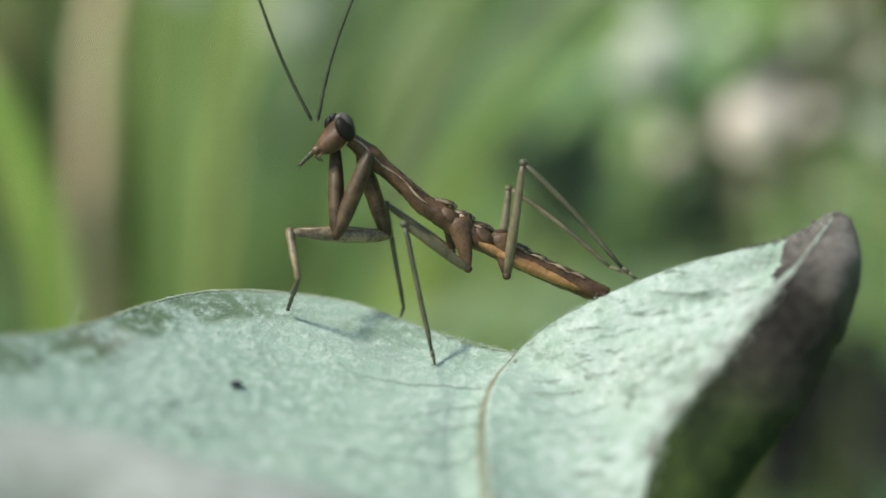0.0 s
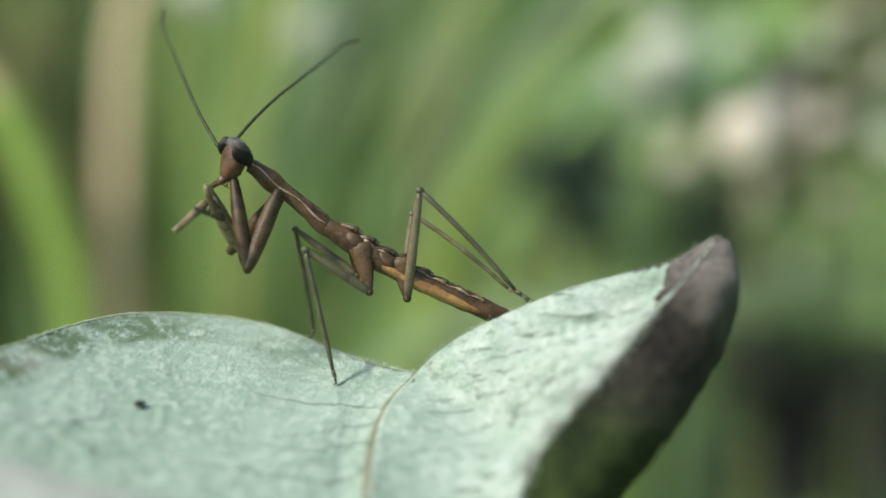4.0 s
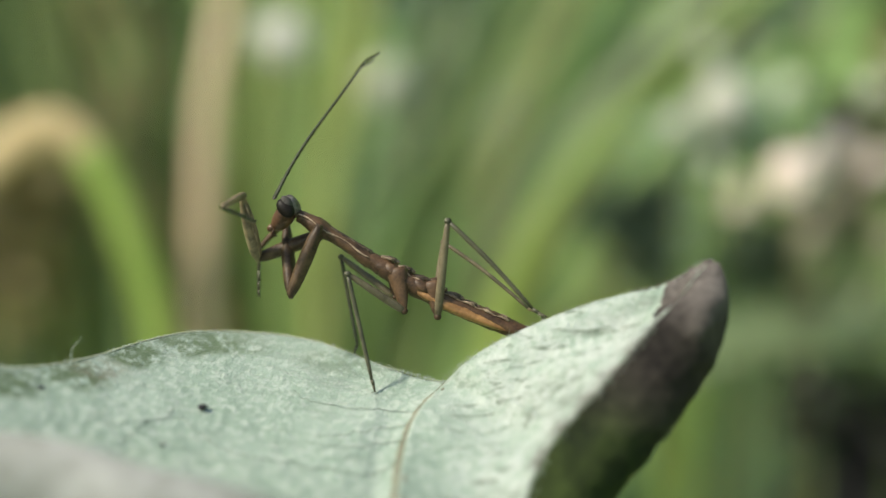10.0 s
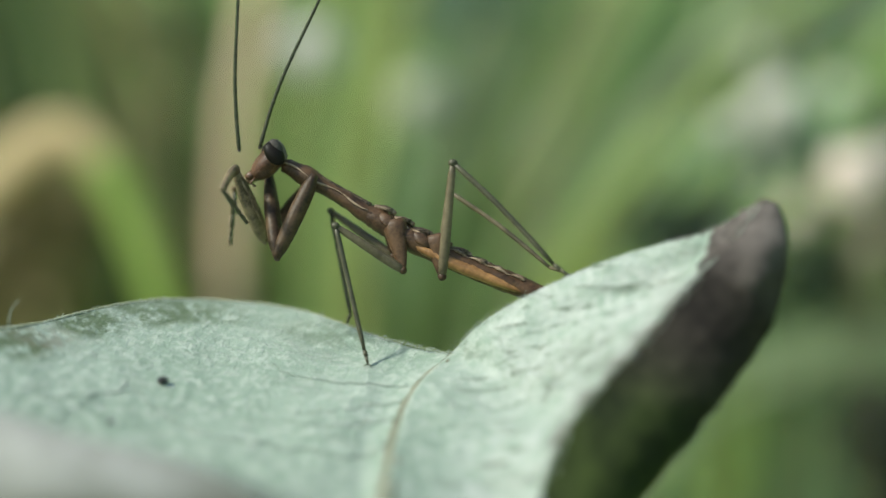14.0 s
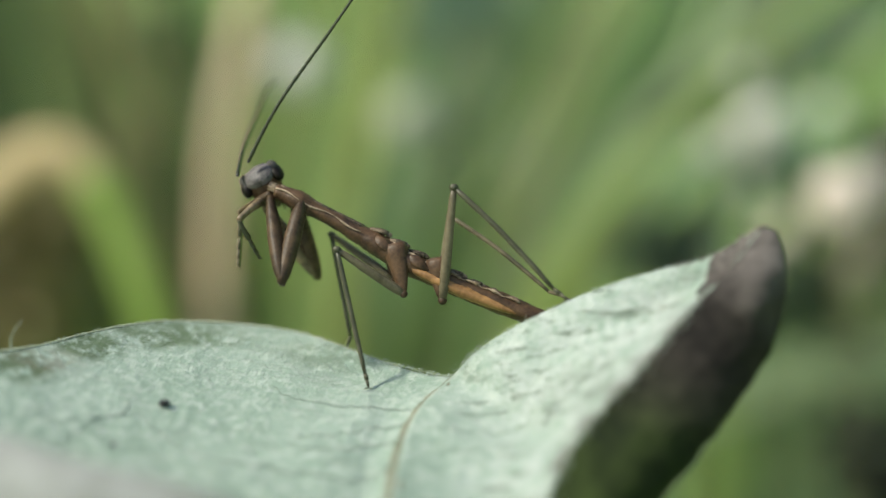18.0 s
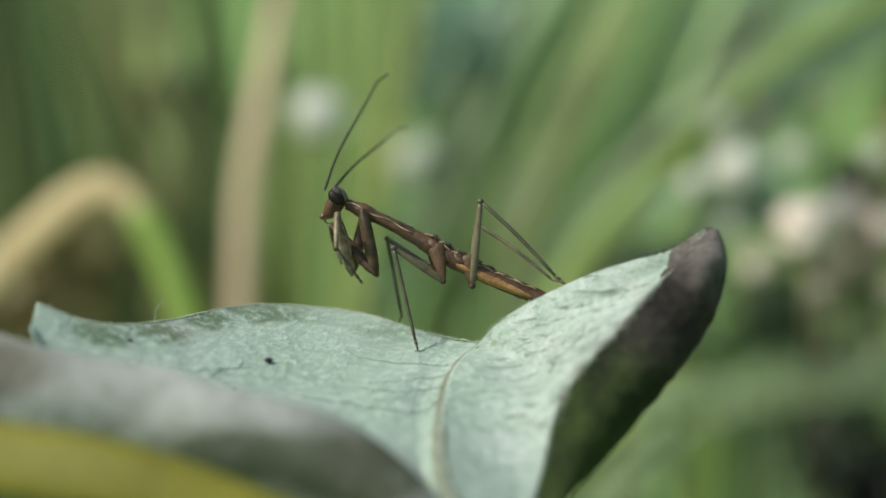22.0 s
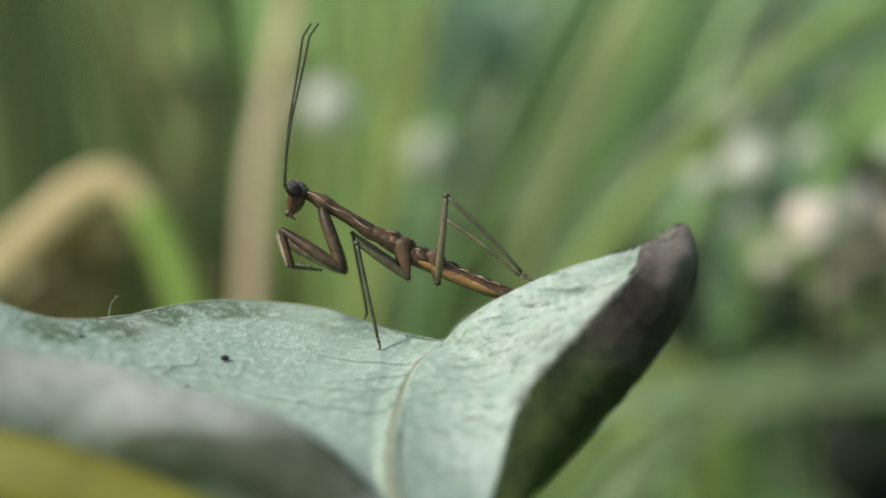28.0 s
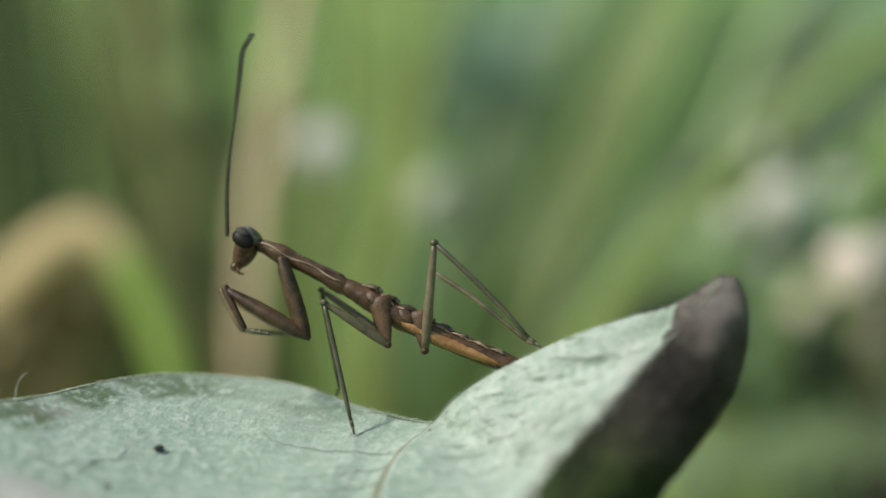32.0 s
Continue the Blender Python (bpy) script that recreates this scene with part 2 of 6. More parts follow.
def curled_underside():
    """Grey-lilac underside with a dark olive stretch towards the stalk and a brown one by the side corner."""
    mat, nt, bsdf = nodes_of("leaf_underside")
    at = nt.nodes.new("ShaderNodeTexCoord").outputs["Object"]
    big, small = noise_node(nt, at, 38), noise_node(nt, at, 260, 5, 0.65)
    fac = calc(nt, "ADD", calc(nt, "MULTIPLY", big, 0.6), calc(nt, "MULTIPLY", small, 0.4))
    col = ramp(nt, fac, ((0.36, (0.150, 0.150, 0.125)), (0.62, (0.345, 0.340, 0.320))))
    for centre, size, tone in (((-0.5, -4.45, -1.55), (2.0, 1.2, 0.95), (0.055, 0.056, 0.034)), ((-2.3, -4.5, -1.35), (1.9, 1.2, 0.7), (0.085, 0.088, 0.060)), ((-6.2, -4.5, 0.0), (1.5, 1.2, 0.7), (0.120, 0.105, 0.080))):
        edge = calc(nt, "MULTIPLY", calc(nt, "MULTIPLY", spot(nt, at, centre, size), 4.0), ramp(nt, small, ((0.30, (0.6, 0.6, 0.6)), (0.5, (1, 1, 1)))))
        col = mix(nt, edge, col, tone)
    nt.links.new(col, bsdf.inputs["Base Color"])
    bsdf.inputs["Roughness"].default_value = 0.85
    bump(nt, bsdf, fac, 0.6, 0.0006)
    return mat


LEAF_BACK = curled_underside()
LEAF_DARK = plain("shaded_underside", (0.030, 0.050, 0.016), (0.075, 0.095, 0.035), 110, 0.8, 0.5, 0.0005)
RIB = plain("rib_skin", (0.100, 0.102, 0.062), (0.265, 0.260, 0.185), 620, 0.8, 0.6, 0.0004)
RIM = plain("rim_skin", (0.235, 0.250, 0.150), (0.420, 0.430, 0.310), 420, 0.8, 0.4, 0.0002)
VEIN = plain("vein_skin", (0.110, 0.140, 0.115), (0.240, 0.285, 0.225), 300, 0.8, 0.3, 0.0001)
CREASE = plain("crease_skin", (0.090, 0.105, 0.080), (0.170, 0.190, 0.150), 500, 0.85, 0.3, 0.0001)
DOWN = plain("leaf_down", (0.3696, 0.4400, 0.3520), (0.5808, 0.6160, 0.5456), 500, 0.9)
SPECK = plain("dark_speck", (0.012, 0.012, 0.014), (0.03, 0.03, 0.03), 900, 0.85)
YELLOW = plain("yellowing_leaf", (0.15, 0.135, 0.004), (0.235, 0.205, 0.010), 60, 0.6, 0.3, 0.0003, 0.25)
CHITIN = plain("brown_shell", (0.023, 0.0120, 0.0058), (0.102, 0.056, 0.0275), 420, 0.5, 0.4, 0.00018, spread=0.13, shine=0.3)
CHITIN_BACK = plain("mottled_back", (0.024, 0.016, 0.0095), (0.205, 0.152, 0.100), 620, 0.6, 0.6, 0.0003, spread=0.09, shine=0.25)
AMBER = plain("amber_belly", (0.085, 0.038, 0.013), (0.36, 0.190, 0.070), 300, 0.45, 0.4, 0.0002, spread=0.17, shine=0.35)
PALE_EDGE = plain("pale_ridge", (0.110, 0.074, 0.045), (0.360, 0.265, 0.180), 500, 0.55, 0.3, 0.0001, spread=0.1, shine=0.3)
ARM = plain("forelimb_skin", (0.019, 0.0108, 0.0052), (0.090, 0.055, 0.028), 420, 0.5, 0.5, 0.0002, spread=0.13, shine=0.3)
# Far arm's pale inner side, its sunlit look included in the colour.
ARM_PALE = plain("lit_inner_forelimb", (0.070, 0.049, 0.028), (0.270, 0.195, 0.115), 420, 0.45, 0.4, 0.0002, 0.1, spread=0.09)
LIMB = plain("limb_skin", (0.068, 0.054, 0.029), (0.166, 0.136, 0.080), 420, 0.45, 0.4, 0.0001, spread=0.16, shine=0.35)
LIMB_DARK = plain("shank_skin", (0.038, 0.036, 0.020), (0.096, 0.090, 0.052), 420, 0.45, 0.4, 0.0001, spread=0.16, shine=0.35)
EYE = plain("eye_facets", (0.005, 0.004, 0.003), (0.015, 0.011, 0.008), 700, 0.5, 0.2, 0.00005, shine=0.2)
EYE.node_tree.nodes["Principled BSDF"].inputs["Specular IOR Level"].default_value = 0.15
EYE_TOP = plain("grey_crown", (0.018, 0.015, 0.012), (0.062, 0.054, 0.046), 700, 0.85, spread=0.12)
HEAD_SKIN = plain("head_skin", (0.030, 0.024, 0.022), (0.145, 0.122, 0.116), 700, 0.5, 0.5, 0.0002, spread=0.10)
FACE_SKIN = plain("face_skin", (0.034, 0.016, 0.009), (0.128, 0.061, 0.031), 600, 0.5, 0.5, 0.0002, spread=0.12, shine=0.35)
MOUTH = plain("mouth_skin", (0.038, 0.018, 0.009), (0.130, 0.063, 0.030), 500, 0.45, spread=0.12)
FEELER = plain("feeler_skin", (0.021, 0.025, 0.012), (0.052, 0.056, 0.030), 500, 0.55, shine=0.25)
STRAW = plain("straw", (0.63, 0.455, 0.30), (0.81, 0.615, 0.44), 25, 0.7, 0.3, 0.001, 0.25, per_object=0.12)
DRY_BLADE = plain("dry_blade", (0.62, 0.46, 0.23), (0.86, 0.68, 0.42), 22, 0.6, 0.3, 0.001, 0.38)
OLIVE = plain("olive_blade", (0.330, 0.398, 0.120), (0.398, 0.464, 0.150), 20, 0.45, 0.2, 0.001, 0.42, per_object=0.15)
# Darker copy of the olive; its shade is held in the base colour.
OLIVE_DARK = plain("shade_toned_olive_blade", (0.205, 0.240, 0.082), (0.258, 0.298, 0.108), 20, 0.45, 0.2, 0.001, 0.42, per_object=0.25)
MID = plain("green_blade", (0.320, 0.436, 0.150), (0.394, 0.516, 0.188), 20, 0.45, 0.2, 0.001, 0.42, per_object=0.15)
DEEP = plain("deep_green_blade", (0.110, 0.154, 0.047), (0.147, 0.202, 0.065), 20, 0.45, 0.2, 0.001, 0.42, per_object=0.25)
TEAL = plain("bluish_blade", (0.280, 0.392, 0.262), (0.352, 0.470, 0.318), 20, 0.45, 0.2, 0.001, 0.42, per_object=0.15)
# Sunlit look of these blades, set as a yellow-green base colour.
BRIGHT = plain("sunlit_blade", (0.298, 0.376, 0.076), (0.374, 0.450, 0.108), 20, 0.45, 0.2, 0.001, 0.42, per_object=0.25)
PALEGREEN = plain("pale_green_blade", (0.290, 0.370, 0.195), (0.385, 0.459, 0.260), 20, 0.45, 0.2, 0.001, 0.42, per_object=0.15)
BROWN = plain("withered_brown_blade", (0.200, 0.170, 0.075), (0.310, 0.256, 0.120), 20, 0.7, 0.2, 0.001, 0.2)
# Near-black leaf colour stands in for shaded gaps and dark soil.
GAP_LEAF = plain("dark_gap_leaves", (0.022, 0.020, 0.022), (0.060, 0.052, 0.052), 40, 0.9, 0.3, 0.001, 0.0, 0.5)
TEAL_LEAF = plain("pale_bluish_leaves", (0.29, 0.44, 0.33), (0.52, 0.66, 0.53), 40, 0.5, 0.2, 0.001, 0.3, 0.5)
PETAL = plain("white_petal", (0.59, 0.55, 0.48), (0.80, 0.755, 0.69), 60, 0.6, 0.2, 0.0005, 0.2)
PETAL_DULL = plain("cream_petal", (0.46, 0.46, 0.36), (0.65, 0.65, 0.53), 60, 0.6, 0.2, 0.0005, 0.2)
PETAL_PINK = plain("pink_petal", (0.60, 0.48, 0.41), (0.80, 0.68, 0.61), 60, 0.6, 0.2, 0.0005, 0.2)
LITTER = plain("dry_mauve_leaves", (0.155, 0.128, 0.105), (0.330, 0.280, 0.240), 40, 0.8, 0.3, 0.001, 0.15, 0.5)
# Near-black green for shaded gaps in the grass; the shade is painted in.
SHADOW_LEAF = plain("shadow_toned_foliage", (0.030, 0.050, 0.032), (0.065, 0.100, 0.058), 40, 0.8, 0.3, 0.001, 0.0, 0.5)
HUSK = plain("brown_husk", (0.13, 0.12, 0.08), (0.27, 0.24, 0.17), 60, 0.8, 0.3, 0.0005)
# Darker leaves for shaded clumps, their shade put into the colour.
SHADE_LEAF = plain("shade_toned_foliage", (0.077, 0.161, 0.077), (0.190, 0.293, 0.140), 40, 0.6, 0.3, 0.001, 0.0, 0.5)
THICKET = plain("thicket_leaves", (0.194, 0.280, 0.099), (0.268, 0.364, 0.137), 9, 0.5, 0.2, 0.001, 0.38, 0.35)
HEDGE = plain("far_foliage", (0.188, 0.312, 0.106), (0.325, 0.463, 0.175), 6, 0.8, 0.5, 0.01, 0.0, 0.0, 5.0)


def grass_bank():
    """Short grass over soil: patches of olive, fresh and bluish green, with bare dark soil between."""
    mat, nt, bsdf = nodes_of("grass_bank")
    at = nt.nodes.new("ShaderNodeTexCoord").outputs["Object"]
    tone = ramp(nt, noise_node(nt, at, 4.5, 2), ((0.36, (0.16, 0.26, 0.115)), (0.48, (0.18, 0.29, 0.095)), (0.60, (0.24, 0.33, 0.095)), (0.70, (0.20, 0.28, 0.12))))
    tuft = ramp(nt, noise_node(nt, at, 14, 3), ((0.34, (0.60, 0.60, 0.60)), (0.56, (1.1, 1.1, 1.1))))
    bare = ramp(nt, noise_node(nt, at, 7, 2), ((0.30, (1, 1, 1)), (0.38, (0, 0, 0))))
    col = mix(nt, calc(nt, "MULTIPLY", bare, 0.8), mix(nt, 1.0, tone, tuft, "MULTIPLY"), (0.045, 0.05, 0.035))
    nt.links.new(col, bsdf.inputs["Base Color"])
    bsdf.inputs["Roughness"].default_value = 0.9
    bump(nt, bsdf, noise_node(nt, at, 60, 4), 0.6, 0.01)
    return mat


BANK = grass_bank()


# ---- shaping ----
def spline(points, n):
    """n + 1 points on a smooth curve through the given ones."""
    p = [Vector(q) for q in points]
    p = [2 * p[0] - p[1]] + p + [2 * p[-1] - p[-2]]
    out, last = [], len(p) - 3
    for i in range(n + 1):
        f = min(i / n * last, last - 1e-6)
        k, u = int(f), f - int(f)
        a, b, c, d = p[k : k + 4]
        out.append(0.5 * (2 * b + (c - a) * u + (2 * a - 5 * b + 4 * c - d) * u * u + (3 * b - a - 3 * c + d) * u**3))
    return out


def tube(path, radius, sides=8, flat=1.0, up=(0, 0, 1), wobble=0.0):
    """A closed tube along a path; radius(f) from 0 to 1 along it. flat: thickness over width."""
    verts, faces, n = [], [], len(path)
    for i, p in enumerate(path):
        ahead = (path[min(i + 1, n - 1)] - path[max(i - 1, 0)]).normalized()
        side = ahead.cross(Vector(up))
        side = side.normalized() if side.length > 1e-4 else ahead.orthogonal().normalized()
        high = side.cross(ahead)
        r = radius(i / (n - 1)) if callable(radius) else radius
        for j in range(sides):
            a = 2 * math.pi * j / sides
            k = 1 + wobble * noise.noise((i * 0.9, j * 1.7, r * 40))
            verts.append(p + side * (math.cos(a) * r * k) + high * (math.sin(a) * r * flat * k))
        if i:
            b = (i - 1) * sides
            faces += [(b + j, b + (j + 1) % sides, b + sides + (j + 1) % sides, b + sides + j) for j in range(sides)]
    faces += [tuple(reversed(range(sides))), tuple(range((n - 1) * sides, n * sides))]
    return verts, faces


def ball(centre, size, rings=10, sides=14, turn=None, lump=0.0):
    verts, faces = [], []
    for i in range(rings + 1):
        a = math.pi * i / rings
        for j in range(sides):
            b = 2 * math.pi * j / sides
            v = Vector((math.sin(a) * math.cos(b), math.sin(a) * math.sin(b), math.cos(a)))
            v *= 1 + lump * noise.noise(v * 2.3 + Vector(centre) * 3.1)
            v = Vector((v.x * size[0], v.y * size[1], v.z * size[2]))
            if turn:
                v = turn @ v
            verts.append(v + Vector(centre))
        if i:
            c = (i - 1) * sides
            faces += [(c + j, c + sides + j, c + sides + (j + 1) % sides, c + (j + 1) % sides) for j in range(sides)]
    return verts, faces


def join(*shapes):
    verts, faces = [], []
    for v, f in shapes:
        faces += [tuple(i + len(verts) for i in q) for q in f]
        verts += v
    return verts, faces


def sheet(fn, nu, nv):
    verts = [fn(i / nu, j / nv) for i in range(nu + 1) for j in range(nv + 1)]
    w = nv + 1
    faces = [(i * w + j, (i + 1) * w + j, (i + 1) * w + j + 1, i * w + j + 1) for i in range(nu) for j in range(nv)]
    return verts, faces


def part(name, shape, material, parent=None, label="", thick=0.0):
    """Links a shape in centimetres as one smooth mesh, under a thing where one is given."""
    me = bpy.data.meshes.new(name)
    me.from_pydata([tuple(c * CM for c in v) for v in shape[0]], [], shape[1])
    me.polygons.foreach_set("use_smooth", [True] * len(me.polygons))
    me.materials.append(material)
    ob = new(name, me)
    if parent is not None:
        ob.parent = parent
        if parent is mantis:
            ob.matrix_parent_inverse = Matrix.Translation(-mantis.location)
    if label:
        ob["label"] = label
    if thick:
        s = ob.modifiers.new("thickness", "SOLIDIFY")
        s.thickness, s.offset = thick * CM, -1.0
    return ob


def smooth(x):
    x = max(0.0, min(1.0, x))
    return x * x * (3 - 2 * x)


# ---- ground and distance ----
def lie(x, y):
    """Height of the ground: level round the plant, then a steep grassy bank behind it."""
    rise = smooth((y - 74) / 75) * 105 * smooth((y + 400) / 500)
    return -24 + rise + 0.9 * noise.noise((x * 0.12, y * 0.12, 0)) + 2.2 * noise.noise((x * 0.05, y * 0.05, 8)) * smooth((y - 70) / 40)


def rough_ground(u, v):
    x, y = (u - 0.5) * 2, (v - 0.5) * 2
    x, y = 140 * x + x * abs(x) ** 3 * 6000, 60 + 160 * y + y * abs(y) ** 3 * 6000
    return Vector((x, y, lie(x, y)))


tagged(part("ground", sheet(rough_ground, 160, 160), BANK), "grassy ground rising to a green bank", "ground", kind="structure")


def hedge_face(u, v):
    a = (u - 0.5) * 3.6
    r = 420 + 26 * noise.noise((u * 22, v * 9, 0)) + 9 * noise.noise((u * 70, v * 30, 5))
    return Vector((math.sin(a) * r, math.cos(a) * r, 40 + v * 320))


tagged(part("backdrop", sheet(hedge_face, 150, 50), HEDGE), "dense far green foliage behind the grass", "foliage", kind="structure")


# ---- grass and blossoms behind the leaf ----
def grass_tuft(points, width, material, label, count=5, share=5):
    """A tuft of narrow blades that grow and lean together."""
    rng = random.Random(int(points[0][0] * 17 + points[1][2] * 29 + width * 53))
    ob = tagged(new("grass_tuft"), label, "grass", "grass behind the leaf")
    base = min((Vector(p) for p in points), key=lambda p: p.z)
    ob.location = (base.x * CM, base.y * CM, -24.6 * CM)
    origin = Vector((base.x, base.y, -24.6))
    for k in range(count):
        off = ((k + 0.5) / count - 0.5) * width * 1.15 + rng.gauss(0, 0.12) * width
        fan, deep = rng.gauss(0, 0.16) * width, rng.uniform(-4.5, 4.5)
        n = len(points)
        pts = [Vector(p) for p in points]
        if pts[0].z > pts[-1].z:
            pts.reverse()
        pts = [p + Vector((off + fan * 2 * i / n, deep, rng.gauss(0, 0.2) + off * 0.15)) for i, p in enumerate(pts)]
        foot = Vector((pts[0].x * 0.6 + base.x * 0.4, pts[0].y, -24.6))
        path = [foot.lerp(pts[0], f) for f in (0.0, 0.35, 0.7)] + spline(pts, 12)
        w = width / share * rng.uniform(1.1, 2.2)
        shape = tube([p - origin for p in path], lambda f: 0.5 * w * (1 - 0.45 * f ** 3) * (0.65 + 0.35 * smooth(f * 5)), 6, 0.14, (rng.gauss(0, 0.5), -1, 0.001))
        part("blade", shape, material, ob)
    return ob


def bent_blade(dry, green, width):
    ob = tagged(new("bent_grass_blade"), "bent grass blade, dry tan on one side and green below", "grass", "grass blades behind the leaf")
    path = spline(dry, 20)
    part("dry_end", tube(path, lambda f: 0.5 * width * (0.8 + 0.2 * smooth(f * 2)) * (1 - 0.25 * smooth(f * 3 - 2)), 8, 0.2, (0, -1, 0.001)), DRY_BLADE, ob, "dry tan bent end")
    path = spline(green, 20)
    path += [path[-1].lerp(Vector((path[-1].x, path[-1].y, -24.6)), f) for f in (0.3, 0.6, 1.0)]
    part("green_base", tube(path, lambda f: 0.5 * width * (1 - 0.25 * f), 8, 0.2, (0, -1, 0.001)), BRIGHT, ob, "green lower blade")
    return ob


def blossom(x, y, z, r, material, label):
    """A round head of many small petals on a stalk."""
    ob = tagged(new("blossom"), label, "flower", "blossoms in the grass")
    ob.location = (x * CM, y * CM, z * CM)
    shapes = []
    rng = random.Random(int(x * 100) + int(z * 10))
    for i in range(46):
        a, h = i * 2.4, 1 - 2 * (i + 0.5) / 46
        d = Vector((math.sqrt(1 - h * h) * math.cos(a), math.sqrt(1 - h * h) * math.sin(a), h))
        turn = d.to_track_quat("Z", "Y").to_matrix()
        k = rng.uniform(0.55, 0.95)
        shapes.append(ball(d * r * 0.62 * rng.uniform(0.85, 1.1), (0.36 * r * k, 0.30 * r * k, 0.16 * r), 5, 7, turn))
    part("petals", join(*shapes), material, ob)
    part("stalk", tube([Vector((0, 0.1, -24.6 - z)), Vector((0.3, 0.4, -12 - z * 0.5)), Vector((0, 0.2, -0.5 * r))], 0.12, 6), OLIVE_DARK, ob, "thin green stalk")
    return ob


def leaf_bit(at, d, length, width):
    """One small pointed leaf, folded along its middle."""
    side = d.cross(Vector((0.2, 0.3, 1))).normalized() * width
    up = side.cross(d).normalized() * width * 0.4
    tip, mid = at + d * length, at + d * length * 0.45
    return [at, mid + side + up, mid, mid - side + up, tip], [(0, 1, 2), (0, 2, 3), (2, 1, 4), (3, 2, 4)]


def leafy_weed(x, y, z, r, material, label):
    """A clump of small leaves round a hidden stem."""
    rng = random.Random(int(x * 31 + y * 7 + z * 13))
    ob = tagged(new("leafy_weed"), label, "weed", "weeds in the grass")
    ob.location = (x * CM, y * CM, z * CM)
    shapes = []
    for _ in range(170):
        d = Vector((rng.gauss(0, 1), rng.gauss(0, 0.6), rng.gauss(0, 1)))
        at = d.normalized() * r * rng.random() ** 0.5
        way = Vector((rng.gauss(0, 1), rng.gauss(0, 0.7), rng.gauss(0, 1))).normalized()
        shapes.append(leaf_bit(at, way, r * rng.uniform(0.35, 0.7), r * rng.uniform(0.12, 0.22)))
    part("crown", join(*shapes), material, ob)
    part("stem", tube([Vector((0, 0, -24.6 - z)), Vector((0.4, 0, -(24.6 + z) * 0.4)), Vector((0, 0, 0))], 0.25, 6), LEAF_DARK, ob)
    return ob


def thicket():
    rng = random.Random(4)
    shapes = []
    for _ in range(190):
        y = rng.uniform(84, 145)
        x = rng.uniform(-0.75, 0.75) * (y + 30)
        lean = rng.gauss(0.3, 0.25)
        h, w = rng.uniform(8, 20), rng.uniform(2.0, 4.5)
        base = Vector((x, y, lie(x, y) - 0.5))
        path = [base, base + Vector((lean * h * 0.4, -h * 0.15, h * 0.5)), base + Vector((lean * h, -h * 0.45, h * 0.9))]
        shapes.append(tube(spline(path, 6), lambda f, w=w: 0.5 * w * (1.02 - f * f), 4, 0.2, (0.1, -1, 0.001)))
    tagged(part("grass_thicket", join(*shapes), THICKET), "broad grass growing on the bank", "grass", kind="stuff")


thicket()
grass_tuft([(-12.4, 50.0, 23.0), (-13.4, 50.0, 16.7), (-14.5, 50.0, 10.4), (-15.4, 50.0, 4.0), (-15.7, 50.0, -11.8)], 1.15, STRAW, "pale straw-coloured dry stem standing in the grass", 2, 2)
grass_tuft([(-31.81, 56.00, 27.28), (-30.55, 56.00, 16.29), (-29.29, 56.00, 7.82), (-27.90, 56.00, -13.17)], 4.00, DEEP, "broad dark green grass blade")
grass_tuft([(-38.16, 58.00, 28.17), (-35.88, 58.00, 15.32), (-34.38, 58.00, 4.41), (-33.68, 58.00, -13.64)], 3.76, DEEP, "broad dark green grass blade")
grass_tuft([(-27.43, 52.00, 25.91), (-25.37, 52.00, 15.48), (-23.14, 52.00, 8.79), (-21.28, 52.00, 1.50), (-20.32, 52.00, -12.30)], 2.66, OLIVE_DARK, "olive grass blade with shade in its colour")
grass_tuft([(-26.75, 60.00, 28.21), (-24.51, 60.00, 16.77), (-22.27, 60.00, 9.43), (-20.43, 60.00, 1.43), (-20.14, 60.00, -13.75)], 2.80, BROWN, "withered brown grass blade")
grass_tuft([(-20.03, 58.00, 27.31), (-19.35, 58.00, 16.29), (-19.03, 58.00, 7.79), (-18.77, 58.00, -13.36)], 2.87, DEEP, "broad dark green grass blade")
grass_tuft([(-11.13, 64.00, 28.64), (-11.78, 64.00, 15.55), (-12.77, 64.00, 8.09), (-13.67, 64.00, -14.34)], 3.30, OLIVE, "upright olive-yellow grass blade")
grass_tuft([(-5.25, 55.00, 25.73), (-6.73, 55.00, 16.09), (-8.41, 55.00, 7.43), (-9.48, 55.00, 0.74), (-9.90, 55.00, -12.65)], 2.76, OLIVE, "upright olive-yellow grass blade")
grass_tuft([(-11.61, 56.00, 26.33), (-11.33, 56.00, 14.36), (-11.56, 56.00, 4.14), (-12.18, 56.00, -12.87)], 3.00, MID, "broad mid-green grass blade")
grass_tuft([(-16.74, 62.00, 28.32), (-16.05, 62.00, 15.37), (-15.36, 62.00, 4.32), (-15.46, 62.00, -14.02)], 3.94, MID, "broad mid-green grass blade")
grass_tuft([(-25.31, 60.00, 8.02), (-21.93, 60.00, 2.16), (-18.59, 60.00, -2.91), (-17.53, 60.00, -13.70)], 4.20, BROWN, "withered brown grass blade")
grass_tuft([(-32.84, 70.00, 31.42), (-31.18, 70.00, 18.60), (-29.51, 70.00, 8.74), (-28.35, 70.00, -15.71)], 6.65, OLIVE_DARK, "olive grass blade with shade in its colour")
grass_tuft([(-45.76, 72.00, 32.61), (-43.09, 72.00, 19.28), (-40.43, 72.00, 9.04), (-38.74, 72.00, -16.27)], 8.79, OLIVE_DARK, "olive grass blade with shade in its colour")
grass_tuft([(-6.56, 62.00, -13.85), (-3.20, 62.00, -1.56), (1.54, 62.00, 8.45), (8.71, 62.00, 22.50)], 5.37, MID, "broad mid-green grass blade")
